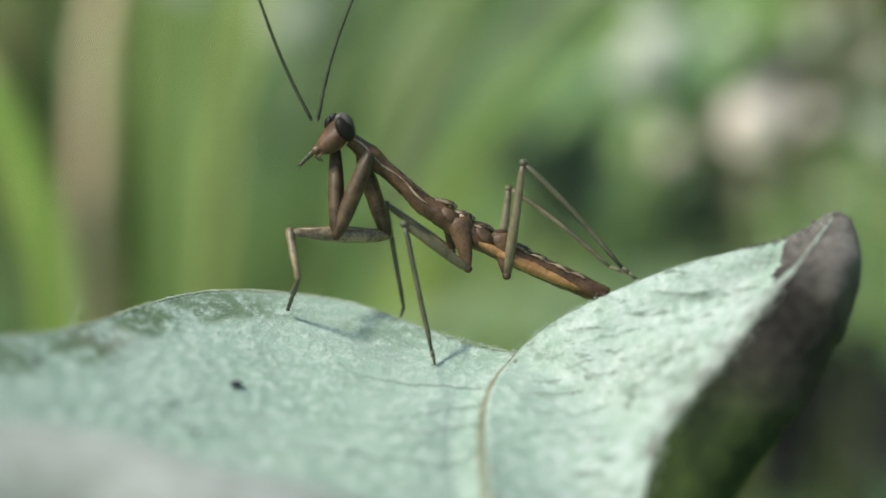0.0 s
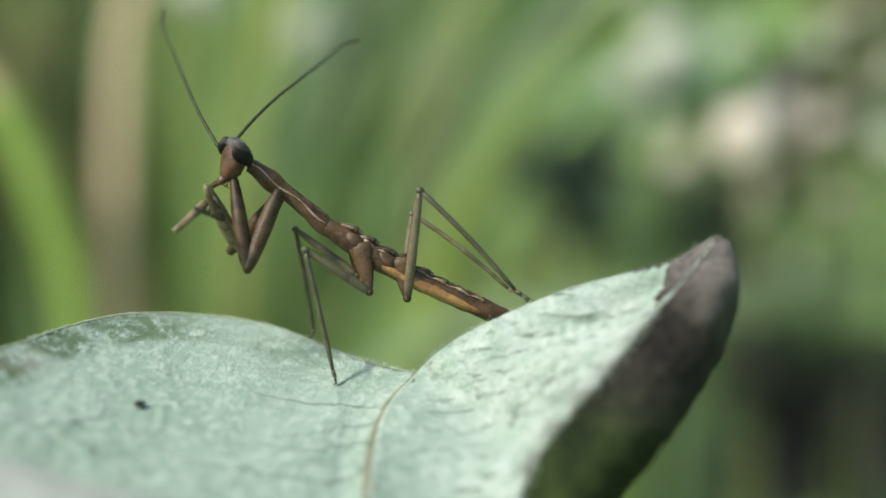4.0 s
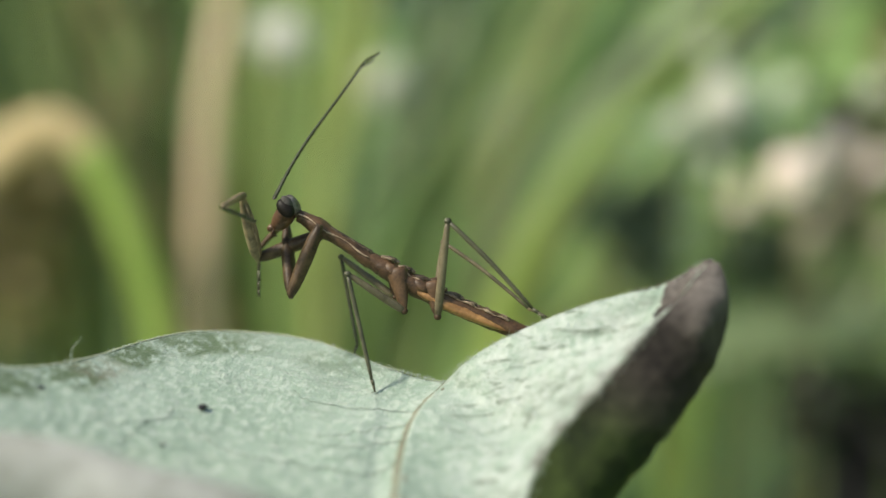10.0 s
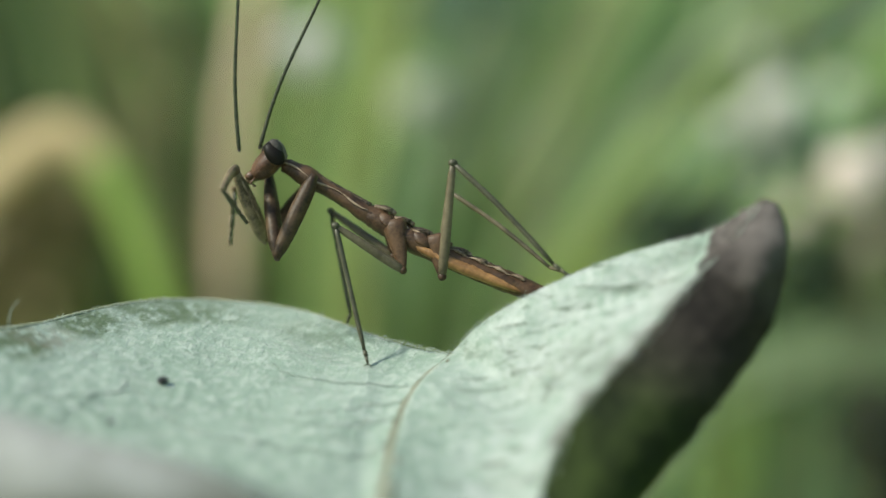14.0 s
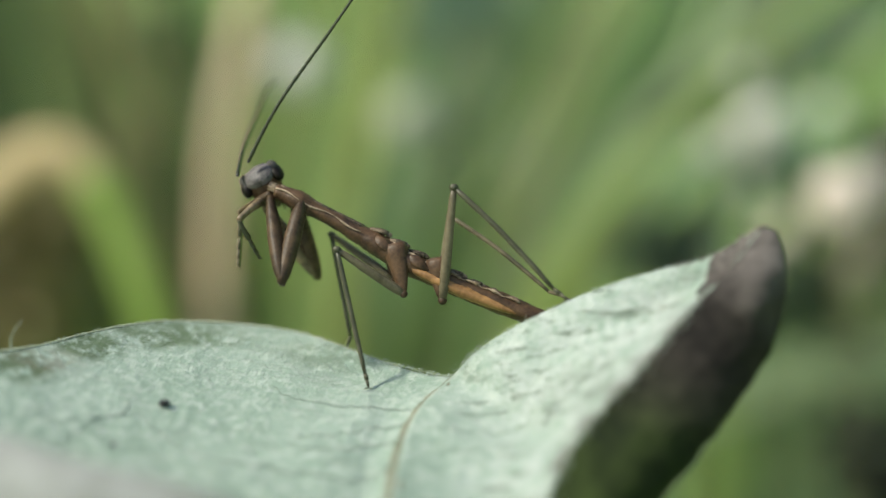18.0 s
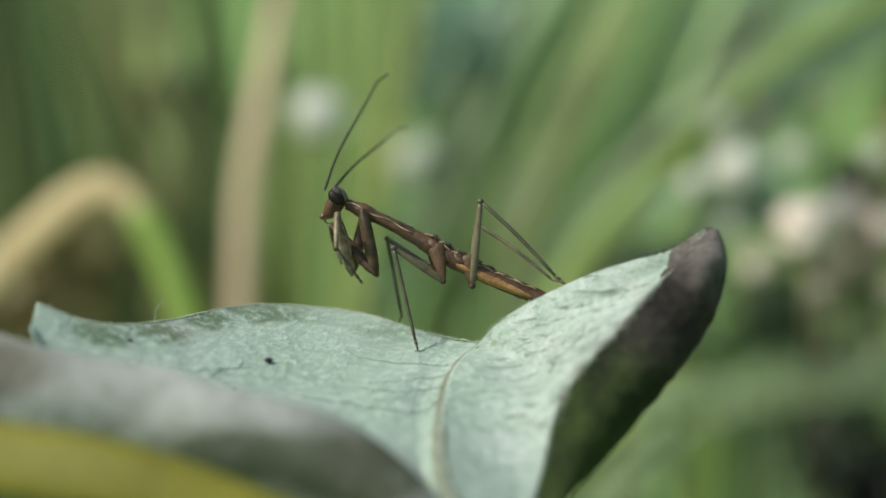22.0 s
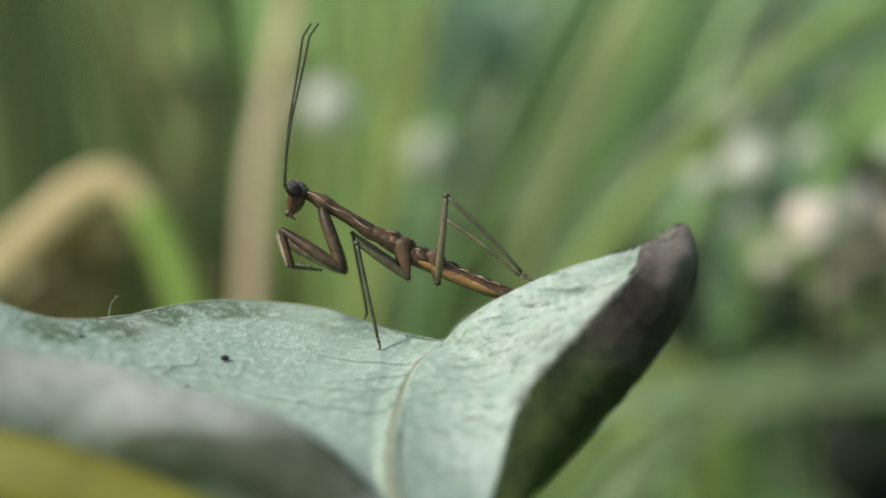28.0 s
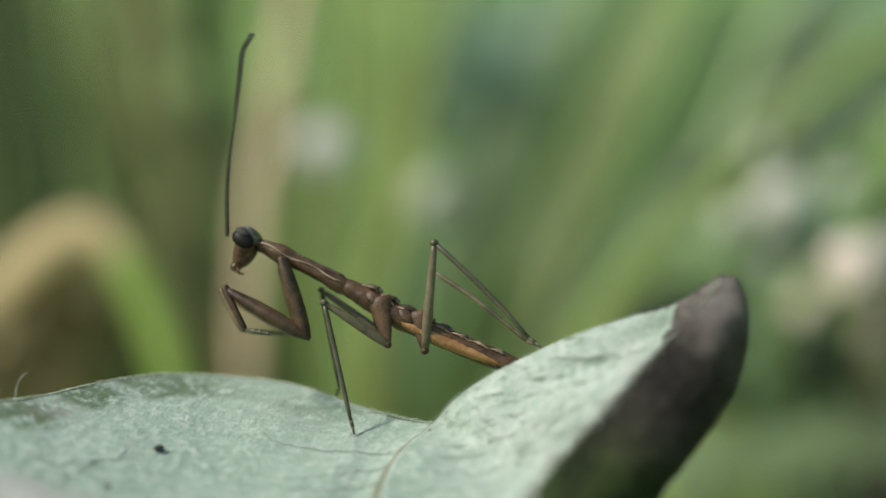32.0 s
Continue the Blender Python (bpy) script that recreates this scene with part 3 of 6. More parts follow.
grass_tuft([(-2.48, 58.00, -13.05), (0.00, 58.00, -1.40), (5.16, 58.00, 8.09), (11.26, 58.00, 21.44)], 4.10, MID, "broad mid-green grass blade")
grass_tuft([(-0.73, 54.00, -12.29), (1.96, 54.00, 1.04), (10.01, 54.00, 10.60), (17.20, 54.00, 14.87), (24.50, 54.00, 18.09)], 2.73, PALEGREEN, "pale green grass blade arching low")
grass_tuft([(-9.47, 66.00, -14.63), (-6.70, 66.00, -1.72), (-2.45, 66.00, 9.56), (4.40, 66.00, 24.74)], 5.62, PALEGREEN, "pale green grass blade arching low")
grass_tuft([(-5.13, 68.00, -14.90), (-1.94, 68.00, -0.27), (7.64, 68.00, 11.82), (16.97, 68.00, 22.85)], 4.98, TEAL, "bluish green grass blade leaning over")
grass_tuft([(1.58, 72.00, -15.50), (5.65, 72.00, 1.59), (13.50, 72.00, 12.12), (24.93, 72.00, 22.69)], 5.19, TEAL, "bluish green grass blade leaning over")
grass_tuft([(4.82, 70.00, -9.65), (9.51, 70.00, 3.50), (17.10, 70.00, 12.21), (28.15, 70.00, 19.87)], 4.69, TEAL, "bluish green grass blade leaning over")
grass_tuft([(0.54, 64.00, -14.07), (3.54, 64.00, -1.65), (7.93, 64.00, 7.76), (15.81, 64.00, 20.54)], 3.30, PALEGREEN, "pale green grass blade arching low")
grass_tuft([(-3.76, 40.00, -10.63), (0.06, 40.00, -6.27), (5.65, 40.00, -4.36), (12.38, 40.00, -3.53), (19.66, 40.00, -2.71)], 1.76, PALEGREEN, "pale green grass blade arching low", 3, 5)
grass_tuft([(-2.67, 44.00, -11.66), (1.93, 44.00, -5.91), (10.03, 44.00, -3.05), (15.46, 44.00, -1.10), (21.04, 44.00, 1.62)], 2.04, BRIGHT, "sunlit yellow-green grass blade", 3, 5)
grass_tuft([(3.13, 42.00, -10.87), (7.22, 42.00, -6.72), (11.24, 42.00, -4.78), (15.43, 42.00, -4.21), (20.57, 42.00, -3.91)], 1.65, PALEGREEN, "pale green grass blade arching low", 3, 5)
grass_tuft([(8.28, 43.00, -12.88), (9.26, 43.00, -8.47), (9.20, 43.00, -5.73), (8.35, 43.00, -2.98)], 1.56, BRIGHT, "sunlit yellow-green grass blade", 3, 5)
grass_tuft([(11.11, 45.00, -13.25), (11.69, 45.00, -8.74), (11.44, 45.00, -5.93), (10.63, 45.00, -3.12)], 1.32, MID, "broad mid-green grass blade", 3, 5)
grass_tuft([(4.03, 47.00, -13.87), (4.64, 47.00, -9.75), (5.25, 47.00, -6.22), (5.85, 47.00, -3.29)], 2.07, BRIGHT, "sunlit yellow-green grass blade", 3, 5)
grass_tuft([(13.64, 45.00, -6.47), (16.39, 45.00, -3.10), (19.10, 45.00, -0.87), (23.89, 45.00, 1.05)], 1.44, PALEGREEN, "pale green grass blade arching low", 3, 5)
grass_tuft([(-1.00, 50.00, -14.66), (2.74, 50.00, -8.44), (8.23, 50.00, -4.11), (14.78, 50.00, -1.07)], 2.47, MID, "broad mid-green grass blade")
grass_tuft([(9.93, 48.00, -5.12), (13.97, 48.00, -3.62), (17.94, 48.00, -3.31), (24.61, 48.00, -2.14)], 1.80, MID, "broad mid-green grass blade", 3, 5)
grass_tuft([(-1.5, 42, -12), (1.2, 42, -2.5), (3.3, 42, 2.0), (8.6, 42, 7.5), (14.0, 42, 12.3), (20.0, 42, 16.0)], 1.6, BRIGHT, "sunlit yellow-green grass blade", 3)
bent_blade([(-31.00, 31, -6.05), (-27.00, 31, -2.95), (-23.50, 31, -0.25), (-21.10, 31, 1.75), (-19.40, 31, 3.25), (-18.00, 31, 4.45), (-16.60, 31, 5.05), (-15.60, 31, 4.65), (-14.90, 31, 3.85)], [(-15.10, 31, 4.15), (-14.50, 31, 3.15), (-14.00, 31, 2.15), (-13.30, 31, 0.35), (-12.80, 31, -1.05), (-12.30, 31, -3.45), (-12.00, 31, -8.45)], 1.5)
grass_tuft([(-1.0, 52, -13), (1.5, 52, -6), (3.3, 52, -2), (6.5, 52, 3), (11.0, 52, 8)], 3.5, MID, "broad mid-green grass blade")
grass_tuft([(1.0, 50, -13), (3.0, 50, -7), (5.0, 50, -3.5), (8.0, 50, -0.5)], 3.0, OLIVE, "upright olive-yellow grass blade", 4)
blossom(-9.31, 42.4, 9.24, 1.75, PETAL, "round off-white blossom on a stalk")
blossom(-5.41, 51.9, 7.73, 1.75, PETAL_DULL, "round dull cream blossom on a stalk")
blossom(12.01, 28.9, 3.08, 1.45, PETAL_PINK, "pale pink blossom head on a stalk")
blossom(11.01, 41.3, 6.34, 1.6, PETAL, "greyish white blossom head on a stalk")
blossom(13.31, 38.33, 6.76, 0.90, PETAL_DULL, "greyish cream blossom head on a stalk")
blossom(15.71, 39.84, 4.25, 1.20, PETAL_PINK, "pale pink blossom head on a stalk")
blossom(12.60, 44.94, 1.67, 1.10, PETAL_PINK, "pale pink blossom head on a stalk")
blossom(14.53, 38.52, 2.44, 0.90, HUSK, "dry brown seed head on a stalk")
blossom(17.12, 39.11, 6.76, 0.80, PETAL_DULL, "greyish cream blossom head on a stalk")
blossom(16.25, 40.22, 1.67, 0.90, HUSK, "dry brown seed head on a stalk")
blossom(13.78, 34.59, 0.52, 0.80, HUSK, "dry brown seed head on a stalk")
blossom(17.59, 39.17, 3.44, 0.90, PETAL_PINK, "pale pink blossom head on a stalk")
blossom(10.22, 40.82, 8.61, 0.80, PETAL_DULL, "greyish cream blossom head on a stalk")
blossom(12.50, 43.10, 9.07, 0.70, HUSK, "dry brown seed head on a stalk")
blossom(17.48, 33.32, 4.92, 0.90, HUSK, "dry brown seed head on a stalk")
blossom(19.41, 36.25, 2.87, 0.90, PETAL_DULL, "greyish cream blossom head on a stalk")
blossom(16.54, 33.27, 0.54, 0.80, HUSK, "dry brown seed head on a stalk")
blossom(19.92, 43.34, 8.39, 0.80, PETAL_DULL, "greyish cream blossom head on a stalk")
blossom(21.61, 41.71, 6.09, 0.90, PETAL_PINK, "pale pink blossom head on a stalk")
blossom(8.13, 32.59, 5.01, 0.80, PETAL_DULL, "greyish cream blossom head on a stalk")
blossom(16.06, 45.75, 10.40, 0.70, HUSK, "dry brown seed head on a stalk")
blossom(23.49, 45.51, 1.32, 0.90, HUSK, "dry brown seed head on a stalk")
blossom(10.72, 41.15, 3.56, 0.70, PETAL_DULL, "greyish cream blossom head on a stalk")
blossom(21.15, 40.62, 9.91, 0.80, HUSK, "dry brown seed head on a stalk")
# Clumps added where only shaded gaps show between the blades.
leafy_weed(7.7, 42.0, -0.8, 1.6, SHADOW_LEAF, "leafy weed with shade darkened into its leaf colour")
leafy_weed(6.1, 43.0, 1.1, 1.6, SHADOW_LEAF, "leafy weed with shade darkened into its leaf colour")
leafy_weed(8.0, 44.0, 1.3, 1.6, SHADOW_LEAF, "leafy weed with shade darkened into its leaf colour")
leafy_weed(11.9, 38.0, -0.6, 1.7, SHADOW_LEAF, "leafy weed with shade darkened into its leaf colour")
leafy_weed(-5.7, 74.0, 16.0, 4.0, TEAL_LEAF, "bluish green leafy weed with pale leaves")
leafy_weed(-2.5, 76.0, 19.6, 4.0, TEAL_LEAF, "bluish green leafy weed with pale leaves")
leafy_weed(-4.5, 62.0, 17.2, 2.0, TEAL_LEAF, "bluish green leafy weed with pale leaves")
leafy_weed(-1.8, 64.0, 14.9, 1.8, TEAL_LEAF, "bluish green leafy weed with pale leaves")
leafy_weed(9.0, 52.0, 4.2, 2.4, TEAL_LEAF, "bluish green leafy weed with pale leaves")
leafy_weed(9.8, 52.0, 0.1, 2.2, TEAL_LEAF, "bluish green leafy weed with pale leaves")
leafy_weed(7.1, 54.0, 2.6, 2.2, TEAL_LEAF, "bluish green leafy weed with pale leaves")
leafy_weed(12.9, 52.0, 5.7, 2.4, TEAL_LEAF, "bluish green leafy weed with pale leaves")
leafy_weed(15.4, 50.0, -2.3, 1.8, SHADE_LEAF, "leafy weed with shade darkened into its leaf colour")
leafy_weed(17.7, 54.0, 2.9, 2.6, SHADE_LEAF, "leafy weed with shade darkened into its leaf colour")
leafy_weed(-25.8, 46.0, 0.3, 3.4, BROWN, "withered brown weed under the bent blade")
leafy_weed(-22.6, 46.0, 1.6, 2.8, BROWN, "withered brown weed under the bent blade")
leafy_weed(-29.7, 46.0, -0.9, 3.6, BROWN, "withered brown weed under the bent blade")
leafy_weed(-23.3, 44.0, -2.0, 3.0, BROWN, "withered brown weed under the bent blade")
leafy_weed(-24.4, 70.0, 13.5, 3.0, SHADE_LEAF, "leafy weed with shade darkened into its leaf colour")
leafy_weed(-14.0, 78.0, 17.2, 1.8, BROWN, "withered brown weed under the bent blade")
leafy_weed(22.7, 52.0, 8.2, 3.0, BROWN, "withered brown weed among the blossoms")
leafy_weed(24.6, 50.0, 4.8, 3.0, SHADE_LEAF, "leafy weed with shade darkened into its leaf colour")
leafy_weed(22.7, 54.0, 3.9, 2.4, SHADE_LEAF, "leafy weed with shade darkened into its leaf colour")
leafy_weed(26.5, 52.0, 9.2, 3.0, SHADE_LEAF, "leafy weed with shade darkened into its leaf colour")
leafy_weed(27.4, 50.0, 1.5, 3.0, BROWN, "withered brown weed among the blossoms")
grass_tuft([(-1.2, 51, -13), (0.1, 51, 2.0), (1.9, 51, 6.6), (4.2, 51, 11.9), (7.0, 51, 17.0)], 0.7, BROWN, "withered brown grass blade", 2, 4)
leafy_weed(17.8, 43.0, 3.6, 1.5, LITTER, "dry brown weed with mauve-grey leaves")
leafy_weed(16.9, 43.0, 1.9, 1.5, LITTER, "dry brown weed with mauve-grey leaves")
leafy_weed(15.3, 43.0, 0.4, 1.1, LITTER, "dry brown weed with mauve-grey leaves")
# Clumps added to stand for dark holes between the plants.
leafy_weed(15.7, 46.0, 1.6, 1.5, GAP_LEAF, "near-black leafy clump added for a dark gap")
leafy_weed(18.3, 48.0, 5.7, 1.6, GAP_LEAF, "near-black leafy clump added for a dark gap")
leafy_weed(14.1, 44.0, -0.8, 1.4, GAP_LEAF, "near-black leafy clump added for a dark gap")
leafy_weed(15.0, 42.0, -3.5, 1.2, GAP_LEAF, "near-black leafy clump added for a dark gap")
leafy_weed(14.6, 38.0, -7.0, 1.9, GAP_LEAF, "near-black leafy clump added for a dark gap")
leafy_weed(17.0, 40.0, -9.7, 2.4, GAP_LEAF, "near-black leafy clump added for a dark gap")
leafy_weed(19.2, 40.0, -8.3, 2.6, GAP_LEAF, "near-black leafy clump added for a dark gap")
leafy_weed(18.0, 38.0, -11.2, 2.6, GAP_LEAF, "near-black leafy clump added for a dark gap")
leafy_weed(15.7, 40.0, -11.8, 2.0, GAP_LEAF, "near-black leafy clump added for a dark gap")
leafy_weed(20.4, 38.0, -10.2, 2.8, GAP_LEAF, "near-black leafy clump added for a dark gap")

# ---- the downy leaf on which the mantis stands ----
FAR_EDGE = spline([(1.15, 0.18, 0.15), (0.62, 0.45, 0.22), (0.0, 0.74, 0.345), (-1.1, 1.22, 0.65), (-2.1, 1.22, 0.79), (-3.1, 0.86, 0.85), (-3.8, 0.25, 0.77),
                   (-4.5, -0.64, 0.60), (-5.3, -1.40, 0.56), (-5.9, -1.72, 0.72), (-6.45, -1.90, 0.95)], 200)
LIP = spline([(1.40, -5.00, -2.60), (1.02, -4.30, -2.40), (0.59, -4.05, -1.84), (-0.25, -4.0, -1.14), (-1.2, -4.0, -0.66), (-2.5, -4.05, -0.34), (-3.65, -4.0, -0.02),
              (-4.9, -3.9, 0.12), (-5.7, -3.5, 0.12), (-6.25, -2.7, 0.55)], 200)
NEAR_LIP = spline([(1.40, -5.00, -2.60), (1.02, -4.30, -2.40), (0.59, -4.05, -1.84), (-0.25, -4.0, -1.14), (-1.2, -4.0, -0.66), (-2.5, -4.05, -0.34), (-3.65, -4.0, -0.02),
                   (-4.9, -4.0, 0.15), (-6.1, -4.1, 0.48), (-7.6, -4.2, 0.95), (-9.0, -4.2, 1.2)], 200)
MIDRIB = spline([(1.15, 0.18, 0.15), (0.76, -0.45, -0.20), (0.60, -1.25, -0.62), (0.62, -2.6, -1.27), (0.82, -3.7, -1.85), (1.40, -5.0, -2.60)], 200)


def along(curve, f):
    k = max(0.0, min(1.0, f)) * (len(curve) - 1)
    i = min(int(k), len(curve) - 2)
    return curve[i].lerp(curve[i + 1], k - i)


def cup(x, y):
    """The hollow of the blade, tilted towards the near side."""
    return 0.5 * y + 0.045 * x * x


def left_blade(u, s, lift=0.0):
    """u from the midrib out to the side corner, s from the far edge to the curled near lip."""
    b, l, m = along(FAR_EDGE, u), along(LIP, u), along(MIDRIB, s)
    straight = along(FAR_EDGE, 0).lerp(along(LIP, 0), s)
    p = b.lerp(l, s) + (m - straight) * (1 - smooth(min(1.0, u * 2.2)))
    flat = cup(p.x, p.y)
    near = flat + (l.z - cup(l.x, l.y)) * smooth((s - 0.55) / 0.45) ** 2
    far = (b.z - cup(b.x, b.y)) * (1 - smooth(s / 0.3))
    w = smooth(min(1.0, u * (5 - 2.4 * smooth((s - 0.3) / 0.3))))
    p.z = (near + far) * w + m.z * (1 - w) + lift
    p.z += (0.045 * noise.noise((p.x * 1.3, p.y * 1.3, 0)) + 0.018 * noise.noise((p.x * 4, p.y * 4, 2)) + 0.007 * noise.noise((p.x * 11, p.y * 11, 5))) * smooth(u * 5) * smooth(s * 8)
    p.z -= 0.09 * math.exp(-((p.x + 0.55) / 0.65) ** 2 - ((p.y - 0.38) / 0.26) ** 2) * smooth(u * 5)
    return p


def lip_back(u, s):
    """The outer side of the curled near lip, from its rim down."""
    l = along(NEAR_LIP, u)
    w = smooth(u * 4)
    out = spline([(0, 0, 0), (0, -0.16, 0.02), (0, -0.36, -0.25), (0, -0.44, -0.75), (0, -0.30, -1.25), (0, 0.0, -1.7)], 24)
    d = along(out, s) * (0.15 + 0.85 * w)
    k = 1 + 0.25 * noise.noise((u * 7, s * 3, 1))
    return Vector((l.x + 0.1 * d.z * (1 - u), l.y + d.y * k, l.z + d.z))


TOP_EDGE = [(1.15, 0.18, 0.15), (1.40, 0.08, 0.42), (1.70, 0.0, 0.66), (2.30, -0.10, 1.00), (3.20, -0.20, 1.40), (3.95, -0.30, 1.63), (4.57, -0.40, 1.80), (5.22, -0.42, 2.18)]
INNER = spline([(1.40, -5.0, -2.60), (0.82, -3.7, -1.85), (0.62, -2.6, -1.27), (0.60, -1.25, -0.62), (0.76, -0.45, -0.20)] + TOP_EDGE, 260)
RIDGE = spline([(1.50, -4.9, -2.66), (1.85, -4.0, -2.52), (2.12, -3.2, -2.30), (2.34, -2.6, -1.65), (2.50, -2.2, -1.00), (2.70, -2.0, -0.62), (2.97, -1.8, -0.22), (3.35, -1.65, 0.18),
                (3.70, -1.5, 0.55), (4.05, -1.3, 0.95), (4.38, -1.12, 1.28), (4.72, -0.92, 1.62), (5.24, -0.50, 2.20)], 260)
OUTER = spline([(1.6, -4.9, -2.72), (2.05, -4.0, -2.68), (2.75, -2.7, -2.15), (3.05, -2.25, -1.89), (3.48, -1.9, -1.47), (3.9, -1.7, -1.0), (4.33, -1.55, -0.5), (4.75, -1.3, 0.0), (5.14, -1.0, 0.5), (5.37, -0.85, 1.0), (5.46, -0.8, 1.5), (5.45, -0.7, 1.85), (5.36, -0.58, 2.14)], 260)


def right_blade(u, s):
    """u from the leaf's base to its tip, s from the midrib and far edge to the fold."""
    a, b = along(INNER, u), along(RIDGE, u)
    p = a.lerp(b, s)
    out = (b - a).cross(along(INNER, u + 0.01) - along(INNER, u - 0.01))
    if out.length > 1e-6:
        p += out.normalized() * -0.24 * math.sin(math.pi * s) * smooth(s * 2.5) * smooth((u - 0.2) / 0.3) * min(1.0, (b - a).length)
    p.z += (0.05 * noise.noise((p.x * 1.5, p.y * 1.5, 7)) + 0.015 * noise.noise((p.x * 5, p.y * 5, 4))) * math.sin(math.pi * s)
    return p


def folded_margin(u, s):
    """The withered margin that rolls over the fold to the outer side."""
    a, b, c = along(INNER, u), along(RIDGE, u), along(OUTER, u)
    belly = (b + c) * 0.5 + Vector((0.10, -0.26, -0.06)) * min(1.0, (c - b).length)
    under = c + Vector((-0.25, 0.55, -0.28)) * min(1.0, (c - b).length)
    p = spline([b, belly, c, under], 12)
    q = along(p, s)
    q += Vector((0, 0.03, 0.02)) * noise.noise((q.x * 3.5, q.z * 3.5, 2)) * 2
    return q


def tip_cover(u, s):
    """Dry tissue over the tip, a hair's breadth above the blade."""
    first = 0.917 - 0.10 * smooth(s)
    k = first + (1 - first) * u
    edge = (0.016 * noise.noise((s * 9, 0, 3)) + 0.008 * noise.noise((s * 31, 0, 8))) * (1 - u)
    return right_blade(k + edge, 1.03 * s) + Vector((-0.012, -0.03, 0.02)) * (1 - 0.9 * s ** 3)


leaf = tagged(new("leaf"), "large pale downy grey-green leaf with a withered brown margin", "leaf")
part("left_blade", sheet(left_blade, 150, 80), FELT, leaf, "pale felted grey-green blade", 0.035)
part("right_blade", sheet(right_blade, 150, 44), FELT, leaf, "upturned pale felted blade", 0.03)
part("folded_margin", sheet(folded_margin, 120, 24), WITHERED, leaf, "withered brown folded margin with its shade painted in", 0.03)
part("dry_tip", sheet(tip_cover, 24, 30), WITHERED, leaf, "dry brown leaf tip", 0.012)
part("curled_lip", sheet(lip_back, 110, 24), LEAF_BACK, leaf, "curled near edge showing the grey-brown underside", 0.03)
part("midrib", tube([p + Vector((0, 0, -0.011)) for p in MIDRIB[::3]], lambda f: (0.075 + 0.055 * f) * (1 + 0.10 * math.sin(f * 67) + 0.07 * math.sin(f * 151)), 12, 0.24, wobble=0.3), RIB, leaf, "olive midrib")
part("rim", tube([p + Vector((0, -0.01, -0.004)) for p in FAR_EDGE[::2]], lambda f: 0.004 + (0.015 + 0.004 * math.sin(f * 90)) * smooth((f - 0.2) * 4), 7, 1.0, (0, 0, 1), 0.3), RIM, leaf, "thin pale rim of the far edge")
part("petiole", tube(spline([(1.45, -4.9, -2.62), (1.75, -5.1, -3.1), (2.0, -5.0, -4.2), (2.3, -4.4, -9), (2.6, -2.0, -24.6)], 30), lambda f: 0.17 + 0.12 * f, 10, wobble=0.1), RIB, leaf, "stalk that carries the leaf")


def side_vein(us, name="vein", r=0.0085):
    """A fine vein lying on the left blade through the given (u, s) pairs."""
    pts = [left_blade(u + 0.006 * noise.noise((u * 60, s * 60, 1)), s + 0.012 * noise.noise((u * 55, s * 55, 4))) + Vector((0, -0.003, 0.005)) for u, s in ((p.x, p.y) for p in spline([(a, b, 0) for a, b in us], 70))]
    part(name, tube(pts, lambda f: r * (1.15 - 0.7 * f), 6, wobble=0.4), VEIN, leaf)


for vein in ([(0.01, 0.45), (0.10, 0.51), (0.227, 0.562), (0.313, 0.575), (0.373, 0.565), (0.413, 0.56), (0.453, 0.537), (0.473, 0.512), (0.50, 0.463), (0.52, 0.412), (0.547, 0.40)],
             [(0.547, 0.40), (0.54, 0.362), (0.547, 0.338)], [(0.547, 0.40), (0.573, 0.412), (0.633, 0.425), (0.68, 0.388)], [(0.573, 0.412), (0.605, 0.475), (0.62, 0.525)],
             [(0.03, 0.215), (0.113, 0.263), (0.22, 0.312), (0.273, 0.325), (0.32, 0.312), (0.347, 0.275)], [(0.02, 0.30), (0.133, 0.375), (0.233, 0.438), (0.307, 0.475)],
             [(0.013, 0.375), (0.187, 0.463), (0.273, 0.50), (0.327, 0.487)]):
    side_vein(vein, "vein", 0.012 if len(vein) > 7 else 0.0085)


def fold_vein(us):
    pts = [right_blade(p.x, p.y) + Vector((-0.005, -0.007, 0.006)) for p in spline([(a, b, 0) for a, b in us], 30)]
    part("vein", tube(pts, lambda f: 0.014 * (1.2 - 0.8 * f), 6, wobble=0.4), CREASE, leaf)


for vein in ([(0.24, 0.20), (0.307, 0.362), (0.387, 0.475), (0.433, 0.487), (0.473, 0.475), (0.587, 0.463), (0.687, 0.375), (0.733, 0.362)], [(0.34, 0.362), (0.387, 0.412), (0.413, 0.438), (0.50, 0.463)],
             [(0.347, 0.10), (0.42, 0.138), (0.58, 0.10), (0.647, 0.087), (0.70, 0.037)], [(0.207, 0.20), (0.273, 0.375), (0.333, 0.537), (0.413, 0.70)], [(0.40, 0.05), (0.52, 0.28), (0.64, 0.27), (0.76, 0.20)],
             [(0.36, 0.60), (0.44, 0.68), (0.52, 0.66), (0.60, 0.60)]):
    fold_vein(vein)


